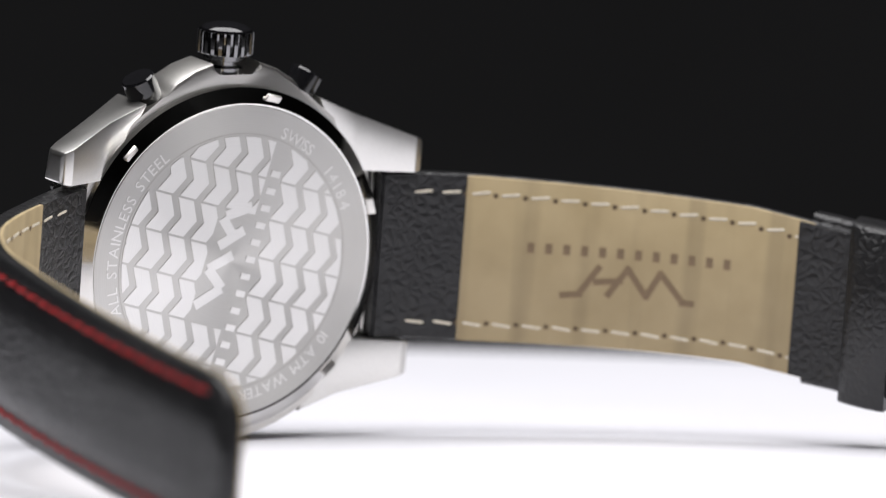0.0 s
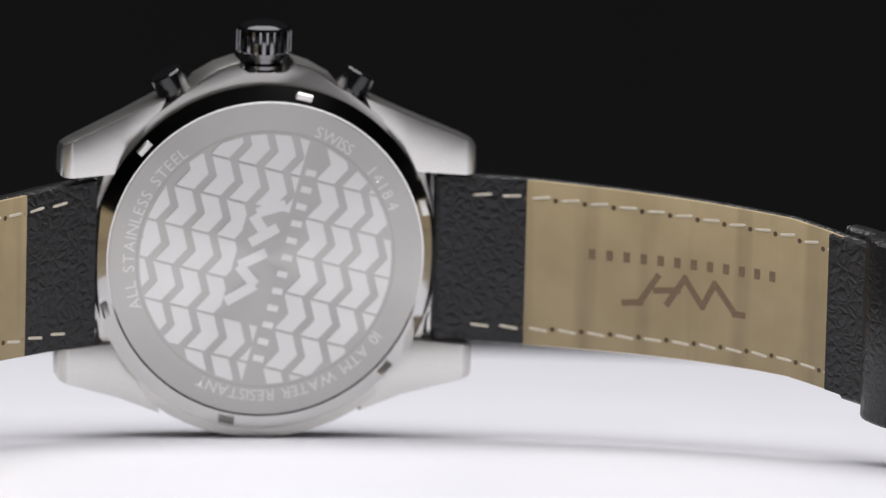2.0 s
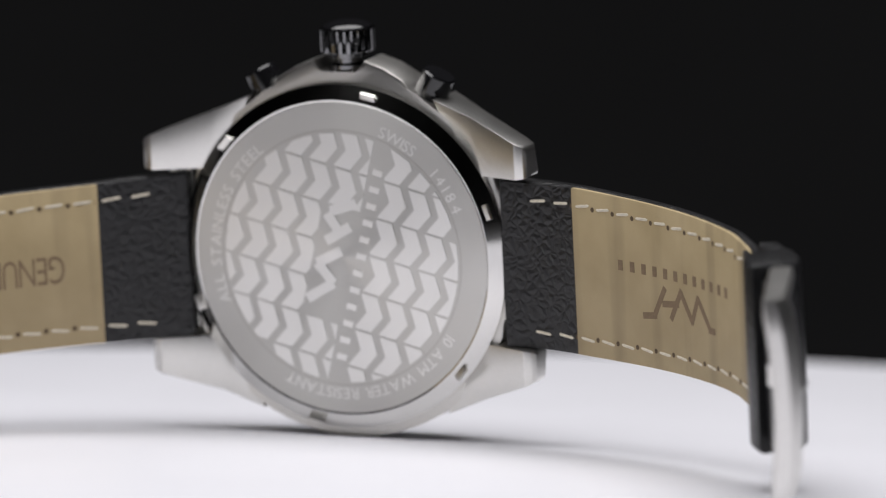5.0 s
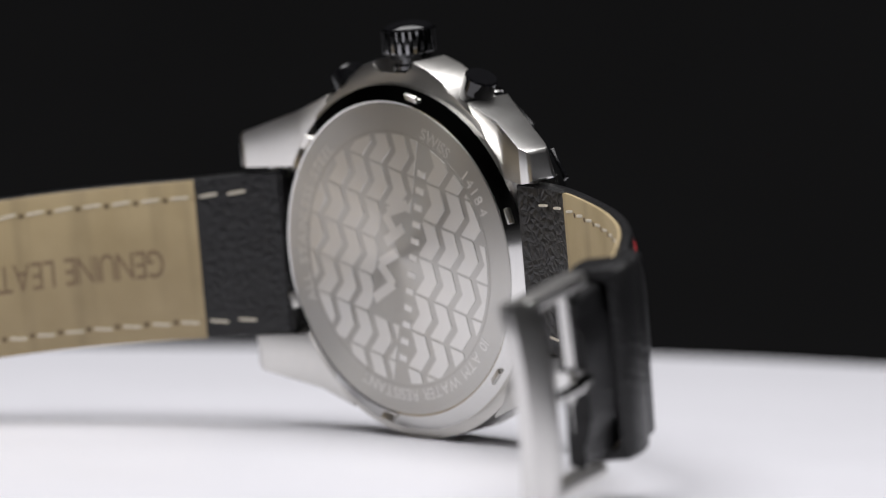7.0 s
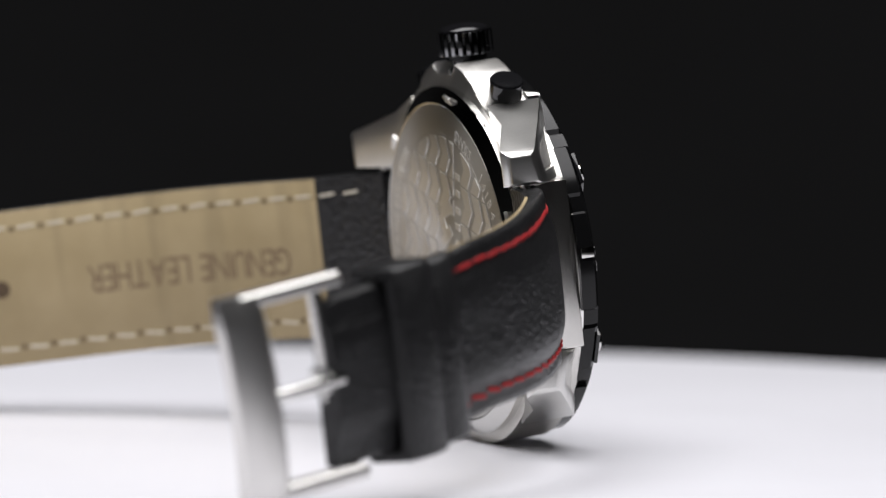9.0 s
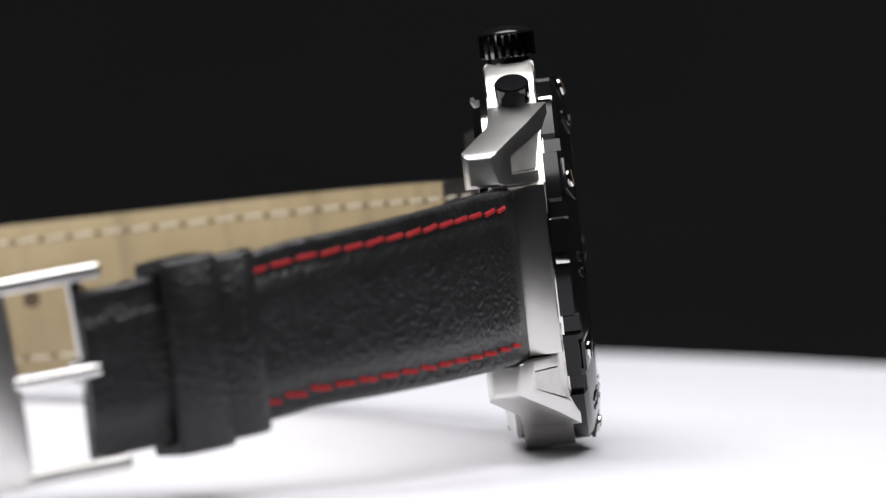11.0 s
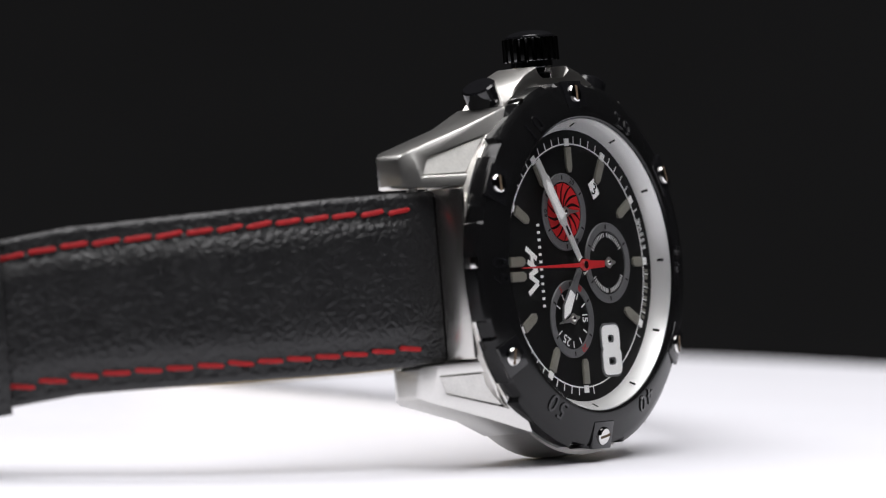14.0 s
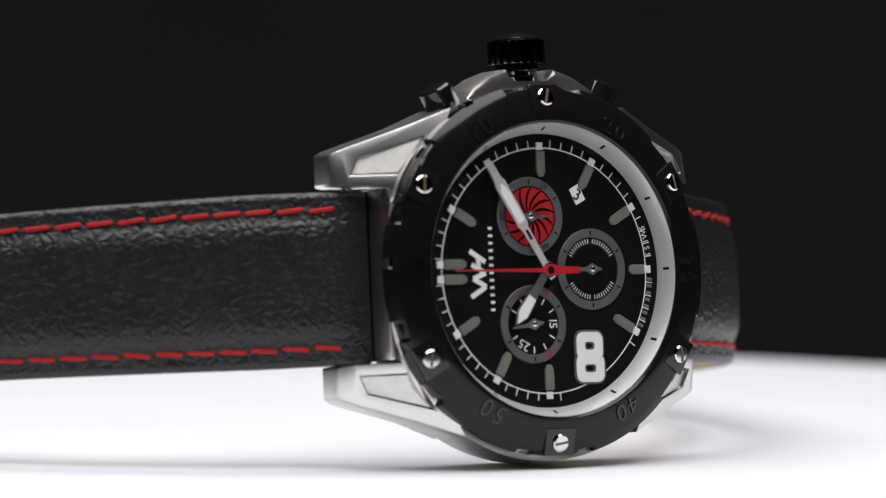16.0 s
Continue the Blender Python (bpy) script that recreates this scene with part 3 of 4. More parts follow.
    eight("numeral_face", 0.0, DY + .1, DY + .24, WHITE, "white face of the numeral", back8)
    bm = bmesh.new()
    prism(bm, [(-5.6, 10.6), (-4.2, 9.9), (-5.2, 7.9), (-6.6, 8.6)], DY, DY + .05)
    for v in bm.verts:
        v.co += Vector((-0.1, 0, 0.35))
    win = part("date_window", bm, WHITE, dial, "white date window")
    bm = bmesh.new()
    dial_glyphs(bm, "3", 1.5, -5.5, 9.6, 118, DY + 0.08)
    part("date_numeral", bm, BLACK_SATIN, win, "black date numeral 3")
    # emblem strokes and a row of bars under twelve
    for (x0, z0), (x1, z1) in [((11.2, 2.6), (8.9, 1.2)), ((11.0, 0.9), (8.9, -0.2)), ((10.0, 1.7), (9.9, 0.5)), ((8.9, -0.2), (10.8, -0.9)), ((10.8, -0.9), (8.9, -1.9)), ((8.9, -1.9), (11.2, -3.2))]:
        part("emblem_stroke", bar(bmesh.new(), x0, z0, x1, z1, 0.62, DY - .02, DY + .04 + 0.004 * abs(z0)), WHITE, dial)
    word_bars(dial, "printed_bar", 12, 11.2, 0.6, 0.06, Matrix.Translation((8.0, DY + 0.01, 0.3)) @ Matrix.Rotation(radians(90), 4, "Y"), WHITE, "plain white bar")
    bm = bmesh.new()
    for i, ch in enumerate("SWISS"):
        a = 161 + i * 3.1
        x, z = polar(a, 16.1)
        dial_glyphs(bm, ch, 0.75, x, z, a + 180, DY + 0.02)
    part("lettering", bm, WHITE, dial, "small white word SWISS")
    small = mesh_of("printed_bar", box(bmesh.new(), 0.7, 0.05, 0.4), LUME)
    for i in range(8):
        x, z = polar(184.5 + i * 3.1, 16.1)
        piece("printed_bar", small, dial, mm(x, DY + 0.02, z, 0, -184.5 - 3.1 * i, 0))
    make_subdials(dial)
    make_hands(watch)


def small_hand(parent, cx, cz, ang, length, material):
    m = Matrix.Rotation(radians(-ang), 4, "Y")
    bm = prism(bmesh.new(), [(length, -.08), (length, .08), (0.9, .28), (0, .75), (-.75, .3), (-1.4, .12), (-1.4, -.12), (-.75, -.3), (0, -.75), (0.9, -.28)], DY + .3, DY + .42)
    for v in bm.verts:
        v.co = m @ v.co + Vector((cx, 0, cz))
    h = part("small_hand", bm, STEEL, parent, "small grey hand")
    part("pin", lathe(bmesh.new(), [(.32, DY + .05), (.32, DY + .52), (.2, DY + .6), (0, DY + .6)], 20), STEEL_BRIGHT, h, m=mm(cx, 0, cz))


def make_subdials(dial):
    spec = [(1.9, 6.9, 4.95, "running"), (-7.15, 0.1, 5.15, "chrono"), (2.05, -6.75, 4.95, "counter")]
    for cx, cz, r, kind in spec:
        label = {"running": "red turbine-bladed subdial with a grey ring", "chrono": "black subdial with white ticks in a grey ring", "counter": "black counter subdial numbered in a grey ring"}[kind]
        sub = part("subdial", lathe(bmesh.new(), [(0, DY - .02), (r - 1.1, DY - .02), (r - 1.05, DY + .16), (r - .08, DY + .2), (r, DY + .1), (r, DY - .05)], 72), RING_GREY, dial, label, m=mm(cx, 0, cz))
        face = lathe(bmesh.new(), [(0, DY + .03), (r - 1.12, DY + .03), (r - 1.12, DY - .01), (0, DY - .01)], 60)
        part("face", face, DIAL_MAT, sub)
        if kind == "running":
            bm = bmesh.new()
            n = 14
            for i in range(n):
                prev = None
                for j in range(7):
                    t = j / 6
                    rr = 0.7 + (r - 1.95) * t
                    a = 2 * math.pi * i / n + 0.55 * t
                    w = (0.06 + 0.13 * t)
                    cur = [bm.verts.new((rr * math.cos(a + s * w), DY + y, rr * math.sin(a + s * w))) for s, y in ((-1, .02), (-1, .1), (1, .1), (1, .02))]
                    if prev:
                        for q in range(4):
                            bm.faces.new((prev[q], prev[(q + 1) % 4], cur[(q + 1) % 4], cur[q]))
                    else:
                        bm.faces.new(cur)
                    prev = cur
                bm.faces.new(prev[::-1])
            part("turbine_blades", bm, RED, sub, "red swirled blades")
            for t, a in (("60", 0), ("20", 120), ("40", 240)):
                bm = bmesh.new()
                x, z = polar(a, r - .55)
                dial_glyphs(bm, t, 0.7, x, z, a, DY + .2)
                part("lettering", bm, DIAL_MAT, sub, "small black numeral " + t)
            small_hand(dial, cx, cz, 180, 2.9, STEEL)
        elif kind == "chrono":
            tk = mesh_of("tick", box(bmesh.new(), 0.55, 0.05, 0.09), WHITE)
            for k in range(60):
                if k % 30 not in (0, 1, 2, 3, 4, 26, 27, 28, 29, 15):
                    piece("tick", tk, sub, Matrix.Rotation(radians(-6 * k), 4, "Y") @ mm(r - 1.6, DY + .05, 0))
            small_hand(dial, cx, cz, 0, 3.0, STEEL)
        else:
            tk = mesh_of("tick", box(bmesh.new(), 0.85, 0.05, 0.16), WHITE)
            for k in range(12):
                if k * 30 not in (0, 180, 300):
                    piece("tick", tk, sub, Matrix.Rotation(radians(-30 * k), 4, "Y") @ mm(r - 1.7, DY + .05, 0))
            for t, a, rr, mat in (("15", 180, r - 1.9, WHITE), ("25", 300, r - 1.9, WHITE), ("20", 240, r - .55, RED), ("10", 120, r - .55, RED), ("5", 60, r - .55, RED)):
                bm = bmesh.new()
                x, z = polar(a, rr)
                dial_glyphs(bm, t, 1.15 if mat is WHITE else 0.75, x, z, a, DY + (.06 if mat is WHITE else .2))
                part("lettering", bm, mat, sub, ("white" if mat is WHITE else "red") + " numeral " + t)
            small_hand(dial, cx, cz, 352, 3.3, STEEL)
        dot = mesh_of("dot", box(bmesh.new(), 0.55, 0.05, 0.2), DIAL_MAT)
        for k in range(6):
            piece("dot", dot, sub, Matrix.Rotation(radians(-60 * k - 30), 4, "Y") @ mm(r - .55, DY + .2, 0))


def make_hands(watch):
    def hand(name, ang, outline, y, thick, material, label):
        bm = prism(bmesh.new(), outline, y, y + thick, 0.05)
        m = Matrix.Rotation(radians(-ang), 4, "Y")
        for v in bm.verts:
            v.co = m @ v.co
        return part(name, bm, material, watch, label), m
    tip = lambda l, w, n: [(l, -n), (l, n), (l - 1.6, w * 0.55), (l - 2.9, w), (6.9, w), (6.0, .42), (0, .42), (0, -.42), (6.0, -.42), (6.9, -w), (l - 2.9, -w), (l - 1.6, -w * 0.55)]
    h, m = hand("minute_hand", 58.2, [(16.0, -.5), (16.0, .5), (13.6, .5), (13.0, .85), (6.9, .8), (6.2, .45), (-1.2, .45), (-1.2, -.45), (6.2, -.45), (6.9, -.8), (13.0, -.85), (13.6, -.5)], DY + .95, .18, SILVER, "polished minute hand with white infill")
    bm = prism(bmesh.new(), [(12.9, -.1), (12.9, .1), (11.8, .58), (7.2, .52), (7.2, -.52), (11.8, -.58)], DY + 1.0, DY + 1.19)
    for v in bm.verts:
        v.co = m @ v.co
    part("infill", bm, WHITE, h, "white luminous infill")
    bm = prism(bmesh.new(), [(6.0, -.2), (6.0, .2), (4.6, .2), (4.6, -.2)], DY + 1.0, DY + 1.15)
    for v in bm.verts:
        v.co = m @ v.co
    part("slot", bm, DIAL_MAT, h, "dark open slot")
    h, m = hand("hour_hand", -53.5, [(8.6, -.1), (8.6, .1), (6.9, .95), (4.0, .75), (3.3, .5), (-1.2, .5), (-1.2, -.5), (3.3, -.5), (4.0, -.75), (6.9, -.95)], DY + .65, .18, RING_GREY, "dark hour hand with white infill")
    bm = prism(bmesh.new(), [(8.2, -.08), (8.2, .08), (6.8, .75), (4.2, .6), (4.2, -.6), (6.8, -.75)], DY + .7, DY + .89)
    for v in bm.verts:
        v.co = m @ v.co
    part("infill", bm, WHITE, h, "white luminous infill")
    h, m = hand("seconds_hand", 0.4, [(14.3, -.07), (14.3, .07), (1.0, .22), (.4, .75), (-.6, .75), (-1.2, .5), (-4.6, .42), (-4.6, -.42), (-1.2, -.5), (-.6, -.75), (.4, -.75), (1.0, -.22)], DY + 1.25, .12, RED, "thin red chronograph seconds hand")
    part("hub", lathe(bmesh.new(), [(.95, DY + .1), (.95, DY + 1.2), (.5, DY + 1.2), (.5, DY + 1.6), (0, DY + 1.62)], 28), STEEL_BRIGHT, watch, "small steel hand hub")


# ---- straps ----
class Path:
    """A strap's middle line in the X-Y plane: headings in degrees below the side direction, along its length."""

    def __init__(self, x, y, side, keys, length):
        n = 240
        self.step, self.side = length / n, side
        self.s = [length * i / n for i in range(n + 1)]
        self.h = [radians(float(np.interp(s, [k[0] for k in keys], [k[1] for k in keys]))) for s in self.s]
        self.p = [(x, y)]
        for h in self.h[:-1]:
            x, y = x + side * math.cos(h) * self.step, y - math.sin(h) * self.step
            self.p.append((x, y))

    def at(self, s):
        i = min(len(self.p) - 2, max(0, int(s / self.step)))
        t = s / self.step - i
        (x0, y0), (x1, y1) = self.p[i], self.p[i + 1]
        return x0 + (x1 - x0) * t, y0 + (y1 - y0) * t, self.h[i] + (self.h[i + 1] - self.h[i]) * min(1, max(0, t))

    def frame_at(self, s, off=0.0, z=0.0):
        """Matrix (mm) with X along the strap, Y out of its outer face, Z across."""
        x, y, h = self.at(s)
        t = Vector((self.side * math.cos(h), -math.sin(h), 0))
        n = Vector((self.side * math.sin(h), math.cos(h), 0))
        c = Vector((x, y, z)) + n * off
        zz = t.cross(n)
        return Matrix(((t.x, n.x, zz.x, c.x), (t.y, n.y, zz.y, c.y), (t.z, n.z, zz.z, c.z), (0, 0, 0, 1)))


def sweep(path, s0, s1, count, section, cap=True):
    """Sections (n, z) given by a function of s, swept along the strap."""
    bm = bmesh.new()
    prev = None
    for i in range(count + 1):
        s = s0 + (s1 - s0) * i / count
        x, y, h = path.at(s)
        nx, ny = path.side * math.sin(h), math.cos(h)
        cur = [bm.verts.new((x + nx * n, y + ny * n, z)) for n, z in section(s)]
        if prev:
            k = len(cur)
            for j in range(k):
                bm.faces.new((prev[j], prev[(j + 1) % k], cur[(j + 1) % k], cur[j]))
        elif cap:
            bm.faces.new(cur)
        prev = cur
    if cap:
        bm.faces.new(prev[::-1])
    return bm


def make_strap(watch, name, path, length, seam, lined, half, thick, zc, tip, label):
    """Padded black strap with a tan lining, red stitches outside and cream ones inside."""
    def body(s):
        w, t, c = half(s), thick(s), zc(s)
        if tip and s > length - 7:
            w *= math.sqrt(max(0.02, 1 - ((s - length + 7) / 7.2) ** 2)) * 0.55 + 0.45
        pad = 1.05 * min(1, s / 6)
        lo, hi = -t / 2 + 0.45, t / 2
        pts = [(lo, -w + .25), (lo + .3, -w), (hi - .9, -w), (hi - .45, -w + .25), (hi - .3, -w + .9)]
        pts += [(hi - .3 + pad * (1 - abs(q / 9.0) ** 5), (w - 2.8) * q / 9.0) for q in range(-9, 10)]
        pts += [(hi - .3, w - .9), (hi - .45, w - .25), (hi - .9, w), (lo + .3, w), (lo, w - .25)]
        return [(n, z + c) for n, z in pts]
    strap = part(name, sweep(path, 0, length, 110, body), LEATHER, watch, label, smooth=50)

    def lin(s):
        w, t, c = half(s) - .12, thick(s), zc(s)
        if tip and s > length - 7:
            w *= math.sqrt(max(0.02, 1 - ((s - length + 7) / 7.2) ** 2)) * 0.55 + 0.45
        return [(n, z + c) for n, z in ((-t / 2, -w + .15), (-t / 2 + .12, -w), (-t / 2 + .5, -w), (-t / 2 + .5, w), (-t / 2 + .12, w), (-t / 2, w - .15))]
    lining = part("lining", sweep(path, seam, lined, 90, lin), LINING, strap, "smooth tan leather lining", smooth=50)
    # folded black leather under the lug end
    part("turned_end", sweep(path, 0.4, seam, 12, lambda s: [(-thick(s) / 2 + .05, -half(s) + .15 + zc(s)), (-thick(s) / 2 + .5, -half(s) + zc(s)), (-thick(s) / 2 + .5, half(s) + zc(s)), (-thick(s) / 2 + .05, half(s) - .15 + zc(s))]),
         LEATHER, strap, "turned-in black leather end")
    if not tip:
        part("folded_end", sweep(path, lined - 2, length - .3, 12, lambda s: [(-thick(s) / 2 - .5, -half(s) + .3 + zc(s)), (-thick(s) / 2 + .5, -half(s) + .1 + zc(s)), (-thick(s) / 2 + .5, half(s) - .1 + zc(s)), (-thick(s) / 2 - .5, half(s) - .3 + zc(s))]),
             LEATHER, strap, "folded black leather end at the buckle")
    return strap, lining


def capsule(length, r, flat=0.6):
    bm = bmesh.new()
    prof = [(0.0, -.5), (.7, -.46), (1, -.36), (1, .36), (.7, .46), (0.0, .5)]
    rings = []
    for k, t in prof:
        x = t * length
        bend = -0.25 * r * (2 * t) ** 2
        rings.append([bm.verts.new((x, bend + r * flat * k * math.cos(a), r * k * math.sin(a))) for a in [2 * math.pi * i / 8 for i in range(8)]] if k else [bm.verts.new((x, bend, 0))])
    for a, b in zip(rings, rings[1:]):
        for i in range(8):
            vs = list(dict.fromkeys([a[i % len(a)], a[(i + 1) % len(a)], b[(i + 1) % len(b)], b[i % len(b)]]))
            bm.faces.new(vs)
    return bm


def stitch_rows(path, strap, lining, seam, half, thick, zc, start, end, inset, pitch, inner_end):
    red = mesh_of("stitch", capsule(3.6, 0.3, 0.75), THREAD_RED)
    cream = mesh_of("stitch", capsule(2.6, 0.19), THREAD_WHITE)
    hole = mesh_of("needle_hole", lathe(bmesh.new(), [(0, -.04), (.34, -.04), (.26, .03), (0, .03)], 10), HOLE_MAT)
    rnd = random.Random(5)
    for sgn in (-1, 1):
        s = start
        while s < max(end, inner_end):
            t = thick(s)
            z = (half(s) - inset) * sgn + zc(s)
            j = rnd.uniform(-2.5, 2.5)
            if s < end:
                piece("stitch", red, strap, scaled(path.frame_at(s, t / 2 - .22, z)) @ pose(0, 0, 0, 0, 6 * sgn + j, 0))
            if s < inner_end:
                piece("stitch", cream, strap if s < seam else lining, scaled(path.frame_at(s + .6, -t / 2 - .02, z)) @ pose(0, 0, 0, 180, -5 * sgn + j, 0))
                if s > seam - 1:
                    piece("needle_hole", hole, lining, scaled(path.frame_at(s + .6 - pitch / 2, -t / 2 + .01, z - .15 * sgn)))
            s += pitch


def short_strap(watch):
    path = Path(22.6, -3.8, 1, [(0, 8), (12, 25), (24, 29.3), (36, 38), (48, 48), (66, 61), (84, 64)], 84)
    half = lambda s: float(np.interp(s, [0, 14, 45, 80], [10.9, 11.0, 10.45, 10.2]))
    thick = lambda s: float(np.interp(s, [0, 5, 14, 50, 80], [4.0, 3.4, 2.6, 2.3, 2.1]))
    zc = lambda s: float(np.interp(s, [0, 12, 36, 50, 60, 80], [-0.2, -0.33, -0.65, -0.85, -1.9, -3.2]))
    strap, lining = make_strap(watch, "buckle_strap", path, 81.3, 12.2, 59.0, half, thick, zc, False, "short black padded leather strap half with red stitching")
    stitch_rows(path, strap, lining, 12.2, half, thick, zc, 5.6, 57.0, 2.3, 3.95, 57.5)
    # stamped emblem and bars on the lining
    for (u0, v0), (u1, v1) in [((27.7, -2.1), (30.2, -1.8)), ((29.9, -1.9), (32.4, 1.9)), ((33.8, -1.7), (36.3, 2.1)), ((31.6, -0.1), (35.4, 0.3)), ((36.2, 2.0), (38.9, -1.5)), ((38.9, -1.5), (40.6, 1.8)), ((40.6, 1.8), (43.8, -1.8)), ((43.6, -1.8), (45.1, -1.8))]:
        d = Vector((u1 - u0, 0, v1 - v0))
        u = (u0 + u1) / 2 - 2.0
        m = path.frame_at(u, -thick(u) / 2 - .005, (v0 + v1) / 2 - 2.4) @ Matrix.Rotation(-math.atan2(d.z, d.x), 4, "Y")
        part("stamped_stroke", box(bmesh.new(), d.length + .5, 0.05, 0.85), STAMP, lining, m=scaled(m))
    stamp = mesh_of("stamped_bar", box(bmesh.new(), 0.9, 0.05, 1.35), STAMP)
    for i in range(12):
        u = 21.2 + i * 2.38
        piece("stamped_bar", stamp, lining, scaled(path.frame_at(u, -thick(u) / 2 - .005, 1.5)))
    # two keepers
    for s0, s1, lift in ((58.2, 63.6, 0.0), (64.0, 70.8, 0.5)):
        fixed = lift == 0.0                      # its ends are tucked under the lining

        def hoop(s, inner):
            w = half(s) + ((0.1 if inner else 0.9) if fixed else (0.3 if inner else 1.5))
            t = thick(s) / 2 + (0.3 if inner else 1.85 + lift)
            c = .5
            if fixed:
                t0 = -.3 if inner else -.1
            else:
                t0 = t
            return [(-t0 + c, -w), (-t0, -w + c), (-t0, w - c), (-t0 + c, w), (t + .3 - c, w), (t + .3, w - c), (t + .45, 0), (t + .3, -w + c), (t + .3 - c, -w)]
        bm = bmesh.new()
        rings = []
        for k in range(7):
            s = s0 + (s1 - s0) * k / 6
            x, y, h = path.at(s)
            nx, ny = math.sin(h), math.cos(h)
            tx, ty = math.cos(h), -math.sin(h)
            soft = (0.8, 0.94, 1.0, 1.02, 1.0, 0.94, 0.8)[k]     # rounded edges
            for inner in (True, False):
                ring = []
                for n, z in hoop(s, inner):
                    n = n * (1.0 if inner else soft)
                    slip = 0.0 if fixed else 0.2 - 0.25 * n      # the loose loop hangs askew
                    ring.append(bm.verts.new((x + nx * n + tx * slip, y + ny * n + ty * slip, z + zc(s))))
                rings.append(ring)
        n = len(rings[0])
        for k in range(6):
            a, A, b, B = rings[2 * k], rings[2 * k + 1], rings[2 * k + 2], rings[2 * k + 3]
            for i in range(n):
                j = (i + 1) % n
                bm.faces.new((a[i], b[i], b[j], a[j]))
                bm.faces.new((A[i], A[j], B[j], B[i]))
        for a, A in ((rings[0], rings[1]), (rings[-2], rings[-1])):
            for i in range(n):
                j = (i + 1) % n
                bm.faces.new((a[i], a[j], A[j], A[i]))
        part("keeper", bm, LEATHER, watch, "black leather strap keeper", smooth=60)
    make_buckle(watch)


def make_buckle(watch):
    buckle = new("buckle")
    buckle.parent = watch
    tagged(buckle, "satin steel pin buckle")
    # X along the buckle away from the strap, Y outward, Z across
    d = Vector((0.31, -0.95, 0)).normalized()
    n = Vector((-d.y, d.x, 0))
    o = Vector((80.5, -55.0, -2.6))
    zz = d.cross(n)
    m = Matrix(((d.x, n.x, zz.x, o.x), (d.y, n.y, zz.y, o.y), (d.z, n.z, zz.z, o.z), (0, 0, 0, 1))) @ Matrix.Rotation(radians(3), 4, "Y")
    for sg in (-1, 1):
        bm = bmesh.new()
        box(bm, 16.0, 3.0, 1.9, m @ Matrix.Translation((4.6, 0.2, 11.8 * sg)), 0.7, 3)
        part("side_bar", bm, BUCKLE_MAT, buckle)
    bm = bmesh.new()
    prev = None
    secs = 12
    for i in range(secs + 1):
        z = -12.8 + 25.6 * i / secs
        bow = 1.1 * (1 - (z / 12.8) ** 2)
        e = 0.5 if i in (0, secs) else 0.0
        cur = [bm.verts.new(m @ Vector((x, y + bow, z))) for x, y in ((9.3 + e, -1.2 + e), (9.1 + e, 1.0), (10.3, 1.9 - e), (13.4, 1.7 - e), (15.2 - e, .6), (15.4 - e, -1.0), (14.4, -1.5 + e))]
        if prev:
            for j in range(7):
                bm.faces.new((prev[j], prev[(j + 1) % 7], cur[(j + 1) % 7], cur[j]))
        else:
            bm.faces.new(cur)
        prev = cur
    bm.faces.new(prev[::-1])
    part("front_bar", bm, BUCKLE_MAT, buckle, "broad bowed front bar", smooth=50)
    part("hinge_bar", lathe(bmesh.new(), [(0, -11.8), (.9, -11.8), (.9, 11.8), (0, 11.8)], 16), STEEL_BRIGHT, buckle, m=scaled(m) @ pose(0, 0, 0, 90))
    bm = bmesh.new()
    prev = None
    for i in range(9):
        t = i / 8
        x, y, w, h = -1.2 + 13.2 * t, 1.4 + 1.4 * math.sin(t * 2.6) - .3 * t, 1.0 - .25 * t, .75 - .2 * t
        cur = [bm.verts.new(m @ Vector((x, y + h * math.cos(a), w * math.sin(a)))) for a in [2 * math.pi * k / 10 for k in range(10)]]
        if prev:
            for j in range(10):
                bm.faces.new((prev[j], prev[(j + 1) % 10], cur[(j + 1) % 10], cur[j]))
        else:
            bm.faces.new(cur)
        prev = cur
    bm.faces.new(prev[::-1])
    part("pin", bm, STEEL_BRIGHT, buckle, "polished buckle pin", smooth=60)
    part("pin_loop", lathe(bmesh.new(), [(1.0, -1.4), (2.0, -1.4), (2.0, 1.4), (1.0, 1.4)], 20, True), STEEL_BRIGHT, buckle, m=scaled(m) @ pose(0, 0, 0, 90))


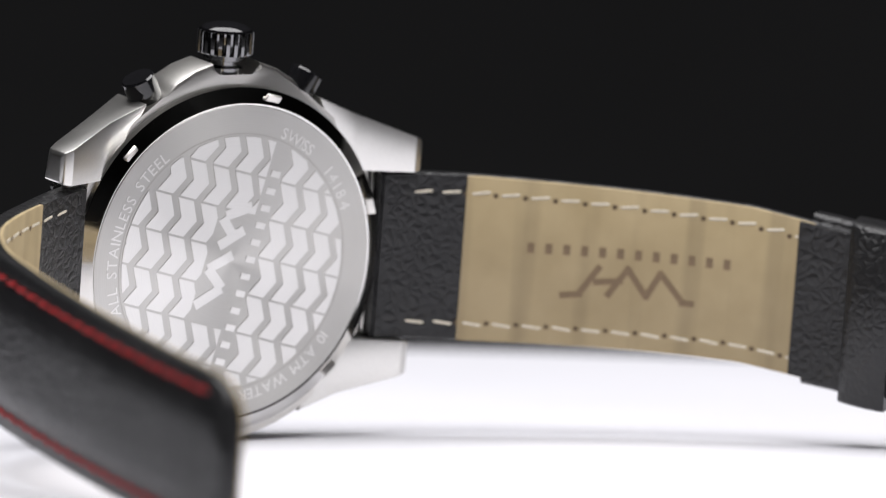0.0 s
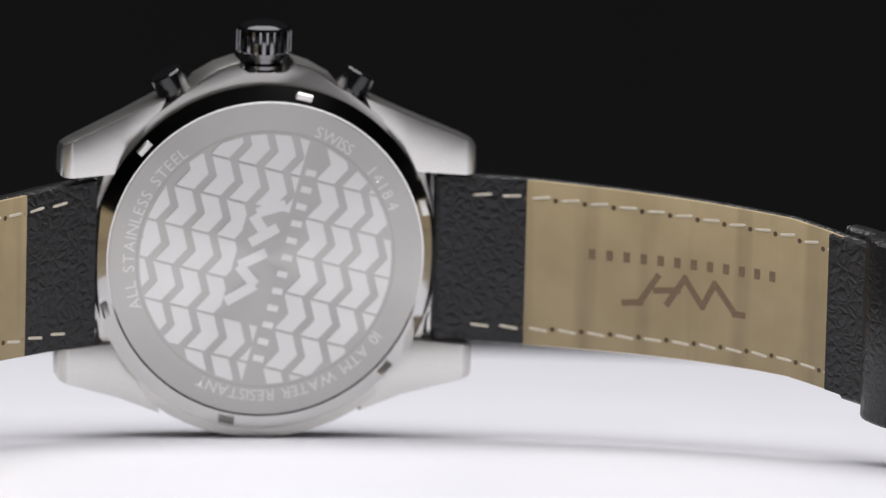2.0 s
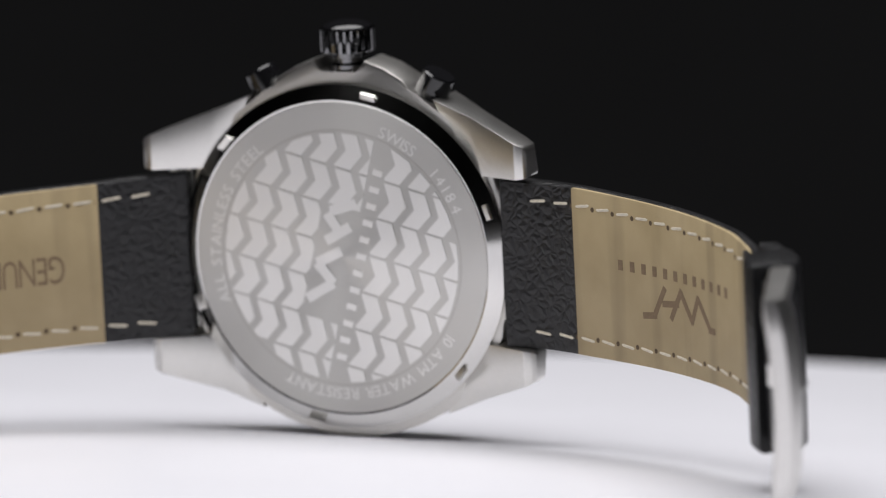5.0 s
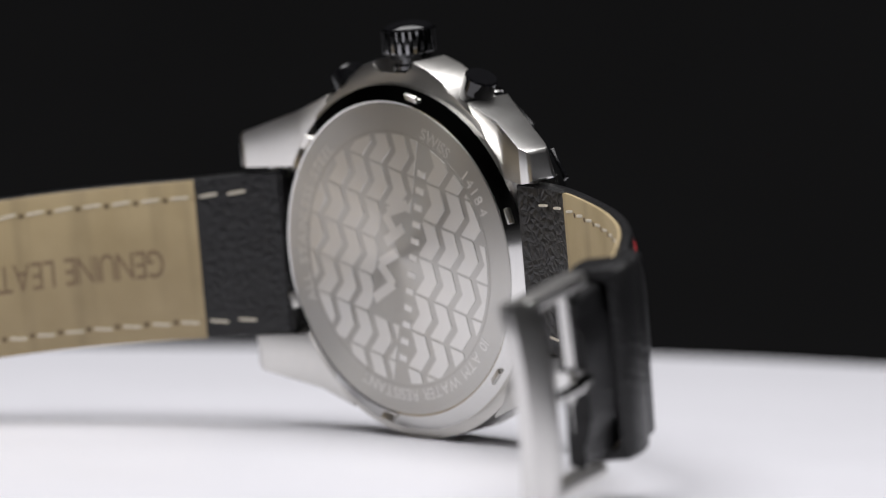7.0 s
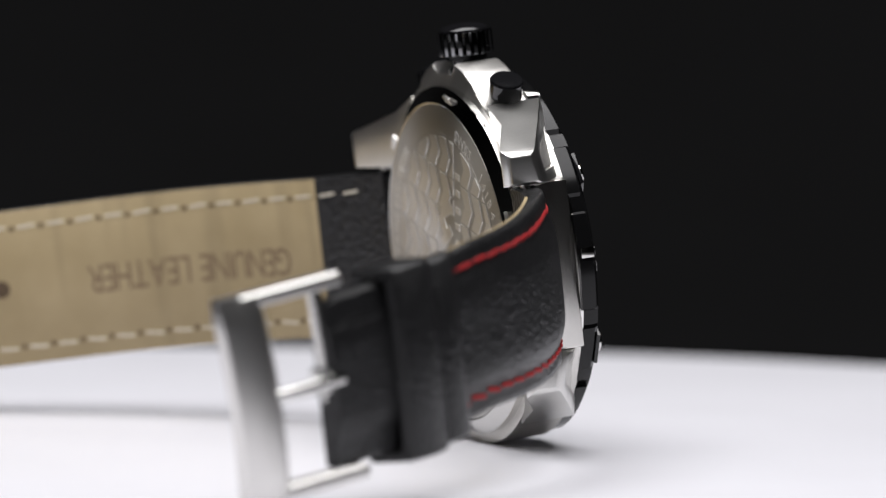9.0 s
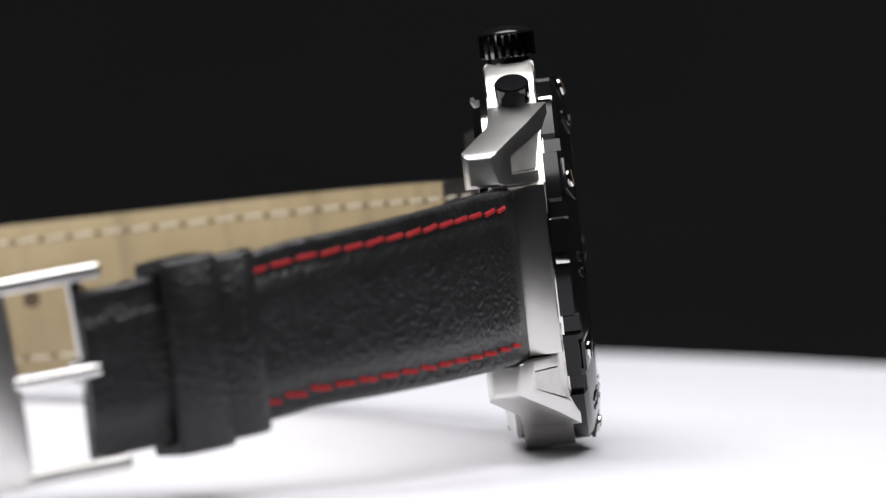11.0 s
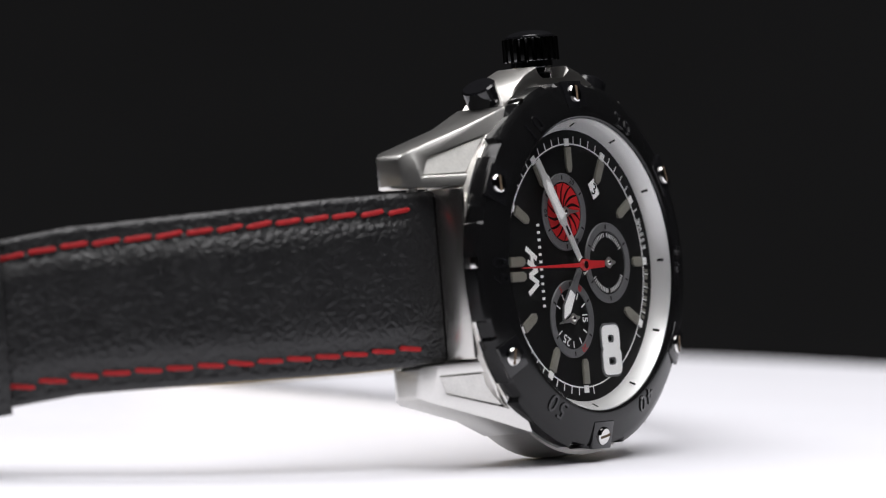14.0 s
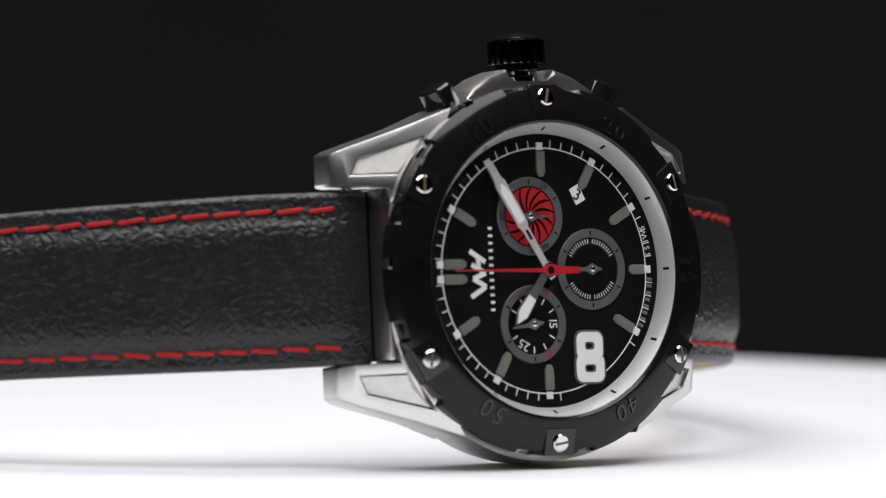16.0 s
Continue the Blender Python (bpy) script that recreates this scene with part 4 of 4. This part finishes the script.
def long_strap(watch):
    path = Path(-22.6, -3.9, -1, [(0, 27), (8, 34.3), (16, 40.5), (24, 45.5), (33, 60), (48, 77), (126, 88)], 126)
    half = lambda s: float(np.interp(s, [0, 14, 40, 116], [10.9, 10.6, 10.4, 10.1]))
    thick = lambda s: float(np.interp(s, [0, 14, 45, 70, 116], [3.8, 3.1, 2.8, 2.5, 2.2]))
    zc = lambda s: float(np.interp(s, [0, 12, 50, 116], [-.4, -.75, -.9, -.9]))
    strap, lining = make_strap(watch, "long_strap", path, 120.5, 12.2, 120.3, half, thick, zc, True, "long black padded leather strap half with red stitching")
    stitch_rows(path, strap, lining, 12.2, half, thick, zc, 5.8, 114, 2.3, 3.95, 114)
    bm = bmesh.new()
    text = "GENUINE LEATHER"
    s = 17.2
    for ch in text:
        w = glyph(ch, 3.7, .05)[2] * .66 if ch != " " else 1.0
        s += w / 2
        if ch != " ":
            # tops point down, first letter by the lug
            put_glyph(bm, ch, 3.7, 0.05, path.frame_at(s, -thick(s) / 2 - .005, zc(s) - .2) @ Matrix.Diagonal((.66, 1, 1, 1)))
        s += w / 2 + .28
    part("stamped_lettering", bm, STAMP, lining, "brown stamped words GENUINE LEATHER")
    for k in range(7):
        sh = 58.0 + 6.6 * k
        for off in (-thick(sh) / 2 - .02, thick(sh) / 2 + .02):
            part("strap_hole", lathe(bmesh.new(), [(0, -.06), (1.15, -.06), (1.0, .06), (0, .06)], 20), HOLE_MAT, strap, "dark punched hole", m=scaled(path.frame_at(sh, off, zc(sh))))


def wristwatch():
    w = tagged(new("wristwatch"), "steel and black chronograph wristwatch on red-stitched leather strap, on edge", "wristwatch")
    make_case(w)
    make_back(w)
    make_crown(w)
    make_bezel(w)
    make_dial(w)
    short_strap(w)
    long_strap(w)
    return w


studio()
table()
plate = turntable()
watch = wristwatch()


def motions():
    rows, turns = [], []
    for k in range(17):
        a = START + RATE * k
        c, n = math.cos(radians(a)), math.sin(radians(a))
        x, y = BASE[0] * c - BASE[1] * n, BASE[0] * n + BASE[1] * c
        rows.append((k, mm(x, y, BASE[2], LEAN, 0, a + TURN) @ pose(0, 0, 0, 0, CANT, 0)))
        turns.append((k, pose(0, 0, 0, 0, 0, a)))
    walk(watch, rows)
    walk(plate, turns)


motions()
